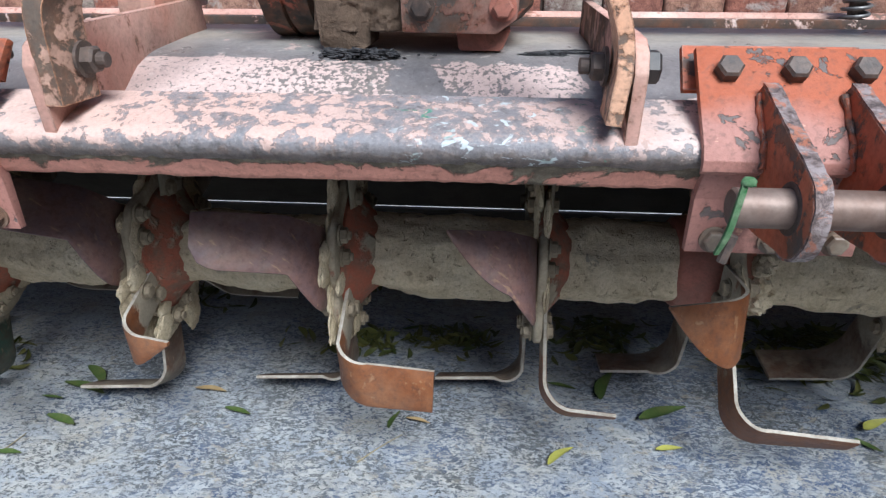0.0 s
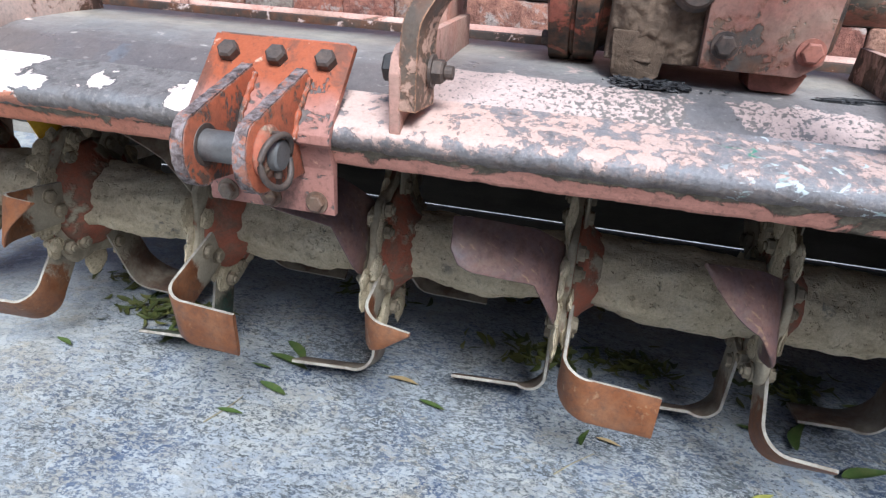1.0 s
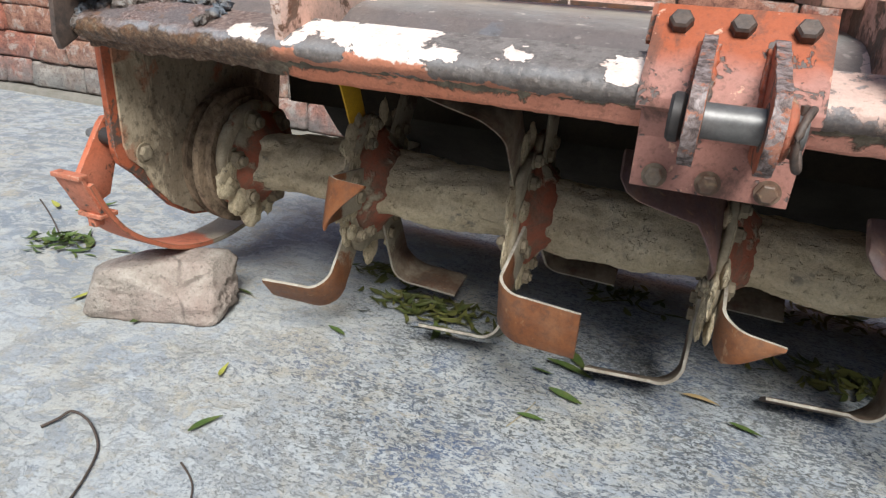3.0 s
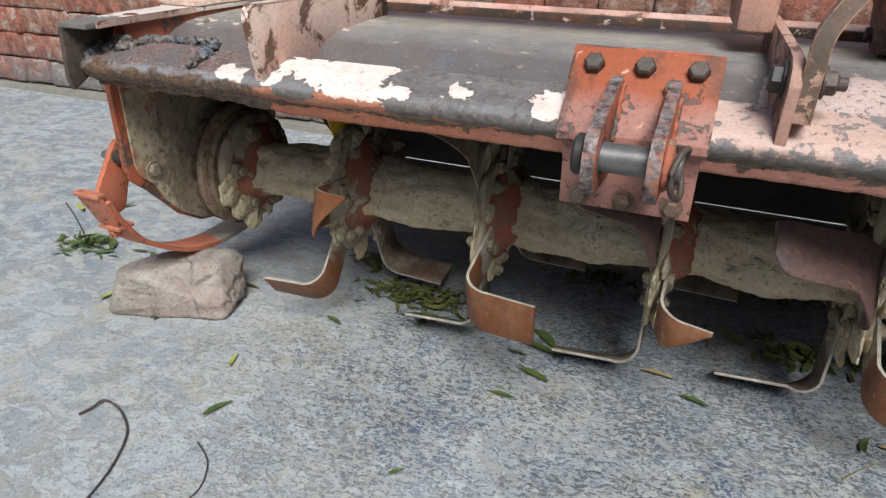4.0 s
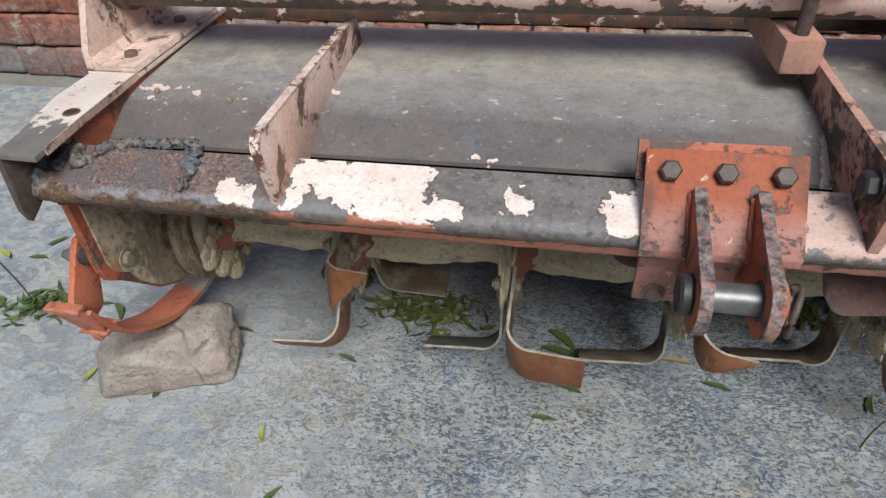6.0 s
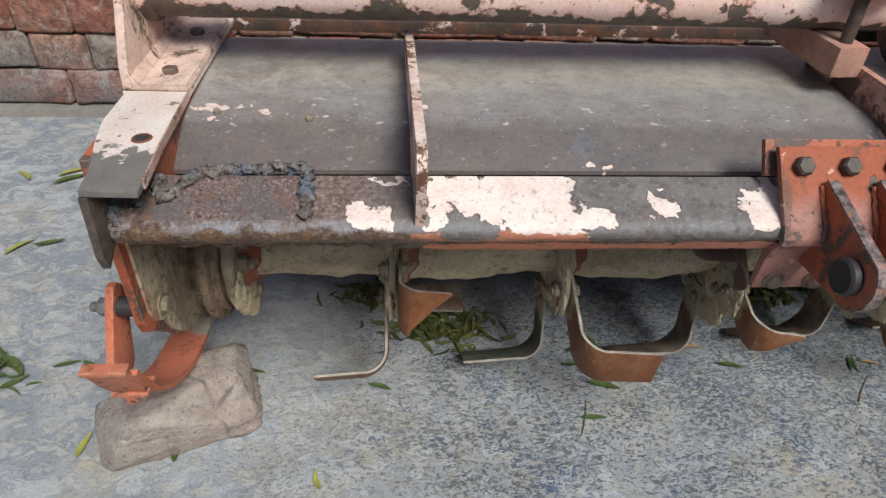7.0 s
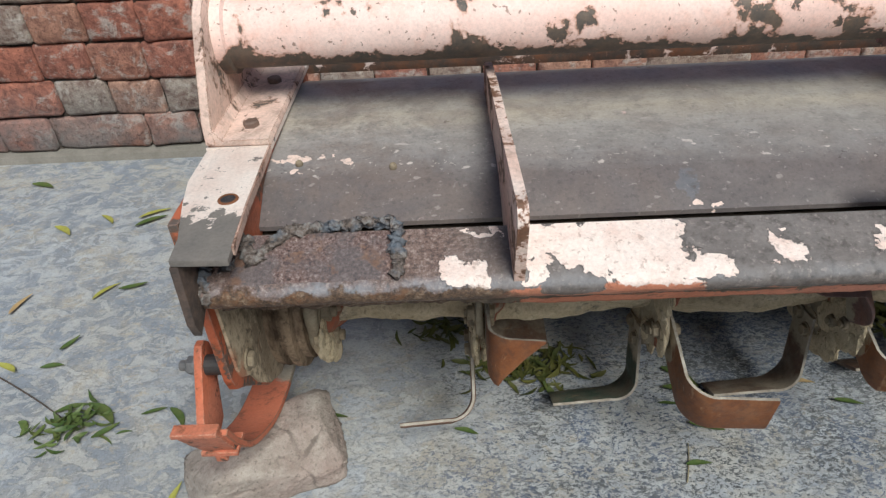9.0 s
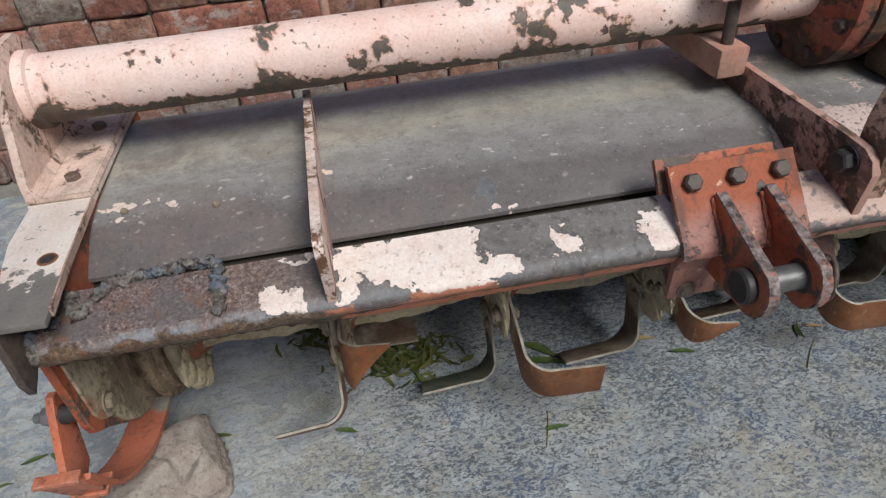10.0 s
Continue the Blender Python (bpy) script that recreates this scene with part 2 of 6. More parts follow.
def bar_material():
    n = Nodes("front_bar_paint")
    x = n.axis("X", -1.4, 1.4)
    # how much paint is left along the bar, from the welded end to the far end
    keep = n.ramp(x, [(0.0, 0.0), (0.122, 0.0), (0.132, 0.60), (0.150, 0.52), (0.158, 0.1), (0.160, 0.72), (0.178, 0.74), (0.19, 0.86), (0.222, 0.84), (0.235, 0.58), (0.250, 0.44),
                      (0.256, 0.0), (0.268, 0.0), (0.272, 0.55), (0.282, 0.5), (0.286, 0.0), (0.296, 0.1), (0.302, 0.75), (0.33, 0.5), (0.365, 0.6), (0.385, 0.74), (0.405, 0.60), (0.45, 0.58), (0.48, 0.48), (0.505, 0.36), (0.535, 0.46), (0.56, 0.56), (0.60, 0.66), (0.70, 0.5), (1.0, 0.4)])
    low = n.axis("Z", 0.570, 0.514)
    band = n.ramp(low, [(0.0, 0.24), (0.12, 0.34), (0.3, 0.52), (0.5, 0.42), (0.62, 0.16), (0.78, 0.0), (1.0, 0.0)])
    middle = n.ramp(x, [(0.0, 0.0), (0.30, 0.05), (0.37, 0.8), (0.57, 0.9), (0.61, 0.25), (1.0, 0.3)])
    band = n.mix(middle, n.ramp(low, [(0.0, 0.42), (0.6, 0.5), (0.85, 0.44), (1.0, 0.3)]), band)
    fine = n.math("ADD", n.math("MULTIPLY", n.math("SUBTRACT", n.noise(31, 6, 0.64, 0.6), 0.5), 2.1), n.math("MULTIPLY", n.math("SUBTRACT", n.noise(95, 4, 0.7), 0.5), 1.5))
    broad = n.math("ADD", n.math("MULTIPLY", n.math("SUBTRACT", n.noise(15, 4, 0.55, 0.4), 0.5), 1.1), n.math("MULTIPLY", n.math("SUBTRACT", n.noise(55, 5, 0.7, 0.5), 0.5), 1.1))
    crust = n.mix(middle, broad, fine)
    amount = n.math("ADD", n.math("ADD", keep, band), crust)
    near = n.islands([(-1.030, 0.549, 0.022, 0.0065), (-1.006, 0.546, 0.012, 0.0075), (-1.002, 0.5625, 0.014, 0.0014), (-0.925, 0.558, 0.040, 0.008), (-0.945, 0.546, 0.010, 0.010), (-0.840, 0.551, 0.056, 0.020), (-0.772, 0.545, 0.028, 0.0065),
                      (-0.825, 0.534, 0.052, 0.009), (-0.684, 0.552, 0.019, 0.0055), (-0.566, 0.548, 0.022, 0.010), (-0.548, 0.556, 0.014, 0.012)])
    gone = n.islands([(-0.912, 0.5375, 0.030, 0.0085), (-0.735, 0.5395, 0.012, 0.004)])
    patch = n.math("ADD", n.math("SUBTRACT", 1.0, n.math("MULTIPLY", near, 0.5)), n.math("MULTIPLY", broad, 0.40))
    patch = n.math("SUBTRACT", patch, n.edge(n.math("SUBTRACT", 1.0, n.math("MULTIPLY", gone, 0.5)), 0.5, 0.01))
    painted = n.mix(n.edge(x, 0.312, 0.002), n.edge(patch, 0.5, 0.008), n.edge(amount, 0.95, 0.006))
    thin = n.math("MULTIPLY", n.math("MULTIPLY", n.edge(amount, 0.82, 0.08), 0.35), middle)
    paint = n.mix(middle, (0.86, 0.73, 0.66), n.mix(n.axis("X", -0.15, 0.1), (0.52, 0.335, 0.275), (0.43, 0.31, 0.275)))
    paint = n.mix(n.math("MULTIPLY", n.edge(n.noise(24, 5, 0.7), 0.53, 0.1), 0.4), paint, (0.64, 0.40, 0.32))
    paint = n.mix(n.math("MULTIPLY", n.edge(n.noise(110, 3, 0.6), 0.63, 0.03), 0.5), paint, (0.36, 0.24, 0.19))
    dark = n.mix(n.edge(n.noise(26, 5, 0.7), 0.5, 0.2), (0.12, 0.106, 0.10), (0.22, 0.197, 0.185))
    grey = n.mix(n.edge(n.noise(30, 5, 0.7), 0.5, 0.2), (0.19, 0.178, 0.185), (0.28, 0.26, 0.27))
    metal = n.mix(middle, dark, grey)
    metal = n.mix(n.edge(n.noise(60, 4, 0.7), 0.62, 0.1), metal, (0.07, 0.06, 0.056))
    rusty = n.ramp(x, [(0.06, 0.75), (0.13, 0.6), (0.17, 0.1), (1.0, 0.08)])
    metal = n.mix(n.math("MULTIPLY", rusty, n.edge(n.noise(45, 4, 0.7), 0.45, 0.2)), metal, (0.125, 0.08, 0.06))
    # bare metal along the bend, with its bright highlight painted in
    rubbed = n.math("MULTIPLY", n.ramp(n.math("ADD", low, n.math("MULTIPLY", n.math("SUBTRACT", n.noise(26, 5, 0.7), 0.5), 0.35)), [(0.40, 0.0), (0.50, 0.8), (0.56, 0.8), (0.66, 0.0)]), n.math("MULTIPLY", n.edge(n.noise(9, 5, 0.7), 0.5, 0.1), n.ramp(x, [(0.14, 1.0), (0.18, 0.4)])))
    grains = n.ramp(n.noise(170, 5, 0.8), [(0.36, (0.04, 0.028, 0.024)), (0.48, (0.16, 0.10, 0.082)), (0.56, (0.24, 0.165, 0.14)), (0.65, (0.40, 0.32, 0.28))])
    metal = n.mix(n.ramp(x, [(0.125, 0.8), (0.145, 0.35), (0.16, 0.0)]), metal, grains)
    # bluish grey of the painted highlight
    metal = n.mix(rubbed, metal, (0.25, 0.265, 0.29))
    metal = n.mix(n.math("MULTIPLY", n.edge(n.noise(150, 3, 0.7), 0.62, 0.04), 0.4), metal, (0.42, 0.36, 0.33))
    rim = n.mix(n.edge(x, 0.312, 0.002), n.edge(patch, 0.465, 0.015), n.edge(amount, 0.90, 0.02))
    metal = n.mix(n.math("MULTIPLY", rim, n.ramp(middle, [(0.0, 0.65), (1.0, 0.15)])), metal, (0.055, 0.045, 0.042))
    col = n.mix(n.math("MAXIMUM", painted, thin), metal, paint)
    dark_spots = n.islands([(-0.908, 0.532, 0.030, 0.011), (-0.735, 0.529, 0.042, 0.010), (-0.655, 0.527, 0.045, 0.008), (-0.80, 0.520, 0.014, 0.003)])
    under = n.math("ADD", n.math("ADD", low, n.math("MULTIPLY", n.math("SUBTRACT", n.noise(30, 5, 0.65, 0.5), 0.5), 0.55)), n.ramp(x, [(0.135, 0.0), (0.152, 0.5), (0.20, 0.5), (0.235, 0.38), (0.26, 0.30), (0.30, 0.1), (0.32, 0.0)]))
    under = n.math("MULTIPLY", under, 0.5)
    orange = n.math("SUBTRACT", n.edge(under, 0.555, 0.008), n.edge(n.math("SUBTRACT", 1.0, n.math("MULTIPLY", dark_spots, 0.5)), 0.5, 0.015), True)
    col = n.mix(orange, col, n.mix(n.noise(20, 4, 0.6), (0.62, 0.26, 0.155), (0.46, 0.165, 0.095)))
    # the rounded nose is rubbed down to grey and caked with soil below
    nose = n.ramp(n.math("ADD", low, n.math("MULTIPLY", n.math("SUBTRACT", n.noise(35, 5, 0.7), 0.5), 0.5)), [(0.62, 0.0), (0.78, 0.5), (1.0, 0.85)])
    nose = n.math("MULTIPLY", nose, n.math("SUBTRACT", 1.0, n.math("MULTIPLY", orange, 0.9)))
    nose = n.math("MULTIPLY", nose, n.mix(painted, (1, 1, 1), n.mix(middle, (0.25, 0.25, 0.25), (1, 1, 1))))
    col = n.mix(nose, col, n.mix(n.edge(n.noise(40, 5, 0.7), 0.5, 0.1), (0.17, 0.145, 0.13), (0.07, 0.056, 0.05)))
    cake = n.math("MULTIPLY", n.edge(n.math("ADD", n.math("ADD", low, n.math("MULTIPLY", n.math("SUBTRACT", n.noise(28, 6, 0.7), 0.5), 0.9)), n.ramp(x, [(0.13, 0.16), (0.155, 0.08), (0.17, 0.0)])), 0.74, 0.03), n.ramp(x, [(0.06, 1.0), (0.15, 0.9), (0.165, 0.2), (0.30, 0.15), (0.42, 0.3), (1.0, 0.3)]))
    soil = n.ramp(n.noise(150, 7, 0.78, 0.4), [(0.34, (0.022, 0.016, 0.013)), (0.46, (0.085, 0.052, 0.034)), (0.55, (0.165, 0.10, 0.06)), (0.66, (0.30, 0.25, 0.185))])
    soil = n.mix(n.math("MULTIPLY", n.edge(n.noise(24, 6, 0.72, 0.5), 0.55, 0.05), 0.7), soil, n.mix(n.noise(130, 5, 0.75), (0.06, 0.026, 0.014), (0.30, 0.14, 0.06)))
    col = n.mix(cake, col, soil)
    specks = n.edge(n.noise(1.0, 4, 0.65, 0.7, n.map((48, 75, 75))), 0.625, 0.02)
    mid = n.ramp(x, [(0.485, 0.0), (0.51, 1.0), (0.55, 1.0), (0.57, 0.0)])
    col = n.mix(n.math("MULTIPLY", specks, mid), col, n.mix(n.edge(n.noise(14, 2), 0.5, 0.04), (0.05, 0.23, 0.15), (0.50, 0.53, 0.53)))
    return n.done(col, n.ramp(n.noise(60), [(0.3, 0.34), (0.7, 0.62)]), 0.0, n.math("ADD", n.math("ADD", n.math("MULTIPLY", painted, 0.45), n.math("MULTIPLY", cake, n.noise(50, 6, 0.75))), n.math("MULTIPLY", n.noise(90, 6, 0.75), 0.8)), 1.0, 0.0028, 0.4)


def lip_material():
    """Peach paint under a crust of soil that hangs from the upper seam; rust at the welded end."""
    n = Nodes("peach_lip_paint")
    high = n.ramp(n.axis("Z", 0.490, 0.521), [(0.0, 0.0), (0.45, 0.02), (0.7, 0.10), (0.85, 0.20), (1.0, 0.40)])
    crust = n.math("ADD", n.math("ADD", n.noise(13, 7, 0.68, 0.6), high), n.math("ADD", n.math("MULTIPLY", n.axis("X", -0.92, -1.02), 0.45), n.math("MULTIPLY", n.axis("X", -0.1, 0.15), 0.12)))
    soil = n.edge(crust, 0.655, 0.02)
    col = n.mix(n.axis("X", -0.75, -0.45), n.mix(n.noise(18, 4), (0.60, 0.23, 0.135), (0.48, 0.17, 0.095)), n.mix(n.noise(18, 4), (0.64, 0.31, 0.235), (0.50, 0.215, 0.155)))
    tone = n.ramp(n.noise(55, 6, 0.7), [(0.3, (0.05, 0.038, 0.028)), (0.5, (0.13, 0.105, 0.075)), (0.68, (0.27, 0.225, 0.16))])
    rust = n.ramp(n.noise(105, 6, 0.78), [(0.32, (0.03, 0.018, 0.013)), (0.46, (0.09, 0.055, 0.038)), (0.56, (0.17, 0.105, 0.068)), (0.66, (0.31, 0.26, 0.19))])
    tone = n.mix(n.axis("X", -0.95, -1.05), tone, rust)
    col = n.mix(soil, col, tone)
    col = n.mix(n.math("MULTIPLY", n.edge(n.noise(90, 4, 0.7), 0.6, 0.06), 0.35), col, (0.10, 0.06, 0.04))
    return n.done(col, 0.8, 0.0, n.math("ADD", soil, n.math("MULTIPLY", n.noise(80, 5, 0.7), 1.0)), 0.8, 0.003)


def deck_material():
    n = Nodes("dusty_deck_metal")
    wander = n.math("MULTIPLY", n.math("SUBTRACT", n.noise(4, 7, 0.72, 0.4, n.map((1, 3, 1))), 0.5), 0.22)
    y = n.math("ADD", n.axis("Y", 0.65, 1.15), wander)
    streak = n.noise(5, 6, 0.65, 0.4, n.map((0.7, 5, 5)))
    # tone along y: dark front slope, paler top with tan bands, bluish-grey rear
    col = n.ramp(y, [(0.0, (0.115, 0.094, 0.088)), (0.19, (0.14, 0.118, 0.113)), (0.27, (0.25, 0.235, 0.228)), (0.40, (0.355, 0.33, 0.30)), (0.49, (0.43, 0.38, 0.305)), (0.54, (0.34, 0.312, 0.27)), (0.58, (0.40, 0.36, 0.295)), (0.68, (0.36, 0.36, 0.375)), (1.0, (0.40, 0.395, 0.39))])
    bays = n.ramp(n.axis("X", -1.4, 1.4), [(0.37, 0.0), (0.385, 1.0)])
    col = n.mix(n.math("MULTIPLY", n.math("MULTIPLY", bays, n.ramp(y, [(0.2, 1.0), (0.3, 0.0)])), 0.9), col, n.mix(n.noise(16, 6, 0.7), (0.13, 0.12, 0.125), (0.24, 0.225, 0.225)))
    col = n.mix(n.math("MULTIPLY", n.edge(streak, 0.55, 0.2), n.ramp(y, [(0.2, 0.12), (0.3, 0.45)])), col, (0.25, 0.22, 0.20))
    col = n.mix(n.math("MULTIPLY", n.edge(n.noise(28, 6, 0.75), 0.54, 0.06), 0.28), col, (0.07, 0.064, 0.064))
    col = n.mix(n.math("MULTIPLY", n.edge(n.noise(14, 6, 0.75, 0.5), 0.56, 0.06), n.ramp(y, [(0.2, 0.12), (0.3, 0.4)])), col, (0.29, 0.263, 0.24))
    blotch = n.math("MULTIPLY", n.edge(n.noise(8, 7, 0.74, 0.6), 0.54, 0.07), n.ramp(n.axis("X", -1.3, -0.6), [(0.0, 0.75), (0.4, 0.45), (1.0, 0.2)]))
    col = n.mix(blotch, col, n.mix(n.noise(60, 6, 0.75), (0.10, 0.075, 0.065), (0.26, 0.20, 0.165)))
    # paint left in the middle bay, eaten away by grit, and scattered flecks
    x = n.axis("X", -1.4, 1.4)
    keep = n.ramp(x, [(0.0, 0.02), (0.375, 0.0), (0.385, 1.1), (0.44, 0.9), (0.475, 0.45), (0.50, 0.10), (0.515, 0.26), (0.545, 0.30), (0.565, 0.08), (0.58, 0.0), (0.60, 0.2), (1.0, 0.1)])
    front = n.ramp(n.axis("Y", 0.65, 1.15), [(0.0, 1.0), (0.20, 1.0), (0.25, 0.1), (1.0, 0.05)])
    left = n.edge(n.math("ADD", n.math("MULTIPLY", n.math("MULTIPLY", keep, front), 0.9), n.noise(20, 5, 0.65, 0.4)), 0.705, 0.012)
    more = n.ramp(x, [(0.405, 0.0), (0.43, 0.05), (0.45, 0.12), (0.475, 0.17), (0.50, 0.18), (0.52, 0.07), (0.57, 0.04)])
    grit = n.edge(n.math("ADD", n.noise(195, 2, 0.5), more), 0.64, 0.04)
    paint = n.mix(n.noise(30, 4), (0.62, 0.475, 0.425), (0.50, 0.365, 0.325))
    paint = n.mix(n.math("MULTIPLY", grit, 0.85), paint, (0.12, 0.116, 0.108))
    col = n.mix(left, col, paint)
    flake = n.islands([(-1.236, 0.790, 0.016, 0.006), (-1.192, 0.796, 0.008, 0.003), (-1.166, 0.780, 0.010, 0.006), (-1.225, 0.765, 0.006, 0.004), (-0.748, 0.706, 0.006, 0.004), (-0.722, 0.700, 0.008, 0.003), (-0.738, 0.690, 0.005, 0.003), (-0.955, 0.80, 0.010, 0.006)], "Y")
    col = n.mix(n.edge(n.math("SUBTRACT", 1.0, n.math("MULTIPLY", flake, 0.5)), 0.5, 0.01), col, (0.72, 0.56, 0.48))
    stain = n.islands([(-0.752, 0.728, 0.011, 0.016)], "Y")
    col = n.mix(n.math("MULTIPLY", n.edge(n.math("SUBTRACT", 1.0, n.math("MULTIPLY", stain, 0.5)), 0.5, 0.08), 0.4), col, (0.15, 0.17, 0.20))
    scratch = n.math("MAXIMUM", n.edge(n.noise(95, 2, 0.5, 0, n.map((0.6, 1, 1))), 0.69, 0.02), n.math("MULTIPLY", n.edge(n.noise(160, 3, 0.6), 0.67, 0.02), 0.7))
    pitted = n.edge(n.noise(120, 4, 0.7), 0.60, 0.04)
    col = n.mix(n.math("MULTIPLY", pitted, 0.28), col, (0.035, 0.03, 0.03))
    line = n.ramp(n.axis("Y", 0.65, 1.15), [(0.0, 0.2), (0.19, 0.25), (0.24, 0.8), (0.30, 0.6), (0.36, 0.2), (1.0, 0.15)])
    col = n.mix(n.math("MULTIPLY", scratch, line), col, (0.62, 0.55, 0.50))
    return n.done(col, n.ramp(n.noise(18, 5), [(0.3, 0.26), (0.7, 0.50)]), 0.0, n.noise(70, 6, 0.75), 0.5, 0.0016, 0.6)


def mud_material():
    n = Nodes("dried_mud")
    clods = n.noise(22, 8, 0.7, 0.3)
    col = n.ramp(clods, [(0.3, (0.40, 0.318, 0.205)), (0.48, (0.585, 0.482, 0.325)), (0.7, (0.68, 0.575, 0.415))])
    stain = n.edge(n.noise(48, 5, 0.72, 0.5), 0.57, 0.04)
    col = n.mix(n.math("MULTIPLY", stain, n.math("MULTIPLY", n.edge(n.noise(8, 4, 0.6), 0.60, 0.05), 0.7)), col, (0.10, 0.10, 0.105))
    pit = n.edge(n.noise(95, 3, 0.6), 0.64, 0.03)
    col = n.mix(n.math("MULTIPLY", pit, 0.25), col, (0.13, 0.11, 0.085))
    grain = n.noise(170, 5, 0.75)
    col = n.mix(n.math("MULTIPLY", n.edge(grain, 0.56, 0.08), 0.25), col, (0.13, 0.11, 0.085))
    return n.done(col, 0.95, 0.0, n.math("SUBTRACT", n.math("ADD", clods, n.math("MULTIPLY", grain, 0.35)), n.math("MULTIPLY", pit, 0.4)), 1.0, 0.005, 0.1)


def mud_over_paint(name="mud_on_orange_flange", bare=0.54, rim_mud=0.0):
    """Orange paint that dried mud covers but for bare islands."""
    n = Nodes(name)
    clods = n.noise(24, 6, 0.7, 0.4)
    rim = n.ramp(n.from_axle(0.905, 0.275), [(0.070, 0.0), (0.105, rim_mud)])
    cover = n.edge(n.math("ADD", rim, n.math("ADD", n.noise(11, 4, 0.6), n.math("MULTIPLY", clods, 0.3))), bare, 0.03)
    mud = n.ramp(clods, [(0.3, (0.23, 0.185, 0.13)), (0.7, (0.47, 0.40, 0.29))])
    col = n.mix(cover, n.mix(n.edge(n.noise(26, 6, 0.72, 0.5), 0.52, 0.10), n.mix(n.noise(60, 4), (0.40, 0.115, 0.065), (0.33, 0.13, 0.085)), n.mix(n.noise(70, 5), (0.15, 0.06, 0.042), (0.29, 0.20, 0.14))), mud)
    return n.done(col, 0.9, 0.0, n.math("ADD", cover, n.math("MULTIPLY", clods, 0.8)), 0.9, 0.003, 0.15)


def blade_material(name, base, second, dusty, root_mud=0.15):
    n = Nodes(name)
    cloud = n.noise(24, 5, 0.65, 0.5)
    col = n.mix(n.edge(cloud, 0.5, 0.18), base, second)
    col = n.mix(n.math("MULTIPLY", n.edge(n.noise(90, 4, 0.7), 0.56, 0.08), 0.45), col, (0.075, 0.035, 0.025))
    scratch = n.edge(n.noise(40, 3, 0.6, 0.2, n.map((1, 4, 1), (0, 20, 30))), 0.66, 0.03)
    col = n.mix(n.math("MULTIPLY", scratch, 0.5), col, (0.38, 0.235, 0.13))
    col = n.mix(n.math("MULTIPLY", n.edge(n.noise(12, 4, 0.7), 0.55, 0.1), dusty), col, DUST)
    root = n.math("ADD", n.from_axle(0.905, 0.275), n.math("MULTIPLY", n.math("SUBTRACT", n.noise(26, 5, 0.68, 0.4), 0.5), 0.11))
    caked = n.edge(n.math("SUBTRACT", 1.0, root), 1 - root_mud, 0.006)
    col = n.mix(caked, col, n.mix(n.noise(50, 5, 0.7), (0.24, 0.195, 0.14), (0.45, 0.385, 0.285)))
    return n.done(col, n.mix(caked, n.ramp(cloud, [(0.3, 0.40), (0.7, 0.64)]), (0.95, 0.95, 0.95)), 0.0, n.math("ADD", n.math("MULTIPLY", n.noise(110, 4, 0.7), 0.35), n.math("MULTIPLY", caked, 0.9)), 0.6, 0.002, 0.4)


def plain_metal(name, col, other, rough, metal, scale=40, strength=0.4):
    n = Nodes(name)
    c = n.noise(scale, 5, 0.65)
    return n.done(n.mix(n.edge(c, 0.5, 0.2), col, other), rough, metal, c, strength, 0.0015, 0.4)


def hammered_material():
    """Mauve-grey bare steel with dark pits and specks of the old orange."""
    n = Nodes("hammered_bare_edge")
    c = n.noise(90, 6, 0.72, 0.4)
    col = n.ramp(c, [(0.36, (0.05, 0.036, 0.033)), (0.48, (0.17, 0.125, 0.115)), (0.60, (0.31, 0.255, 0.245))])
    col = n.mix(n.math("MULTIPLY", n.edge(n.noise(55, 5, 0.7, 0.5), 0.565, 0.03), 0.8), col, n.mix(n.noise(150, 3), (0.34, 0.095, 0.045), (0.46, 0.20, 0.12)))
    return n.done(col, n.ramp(c, [(0.4, 0.7), (0.6, 0.42)]), 0.15, c, 1.0, 0.002, 0.4)


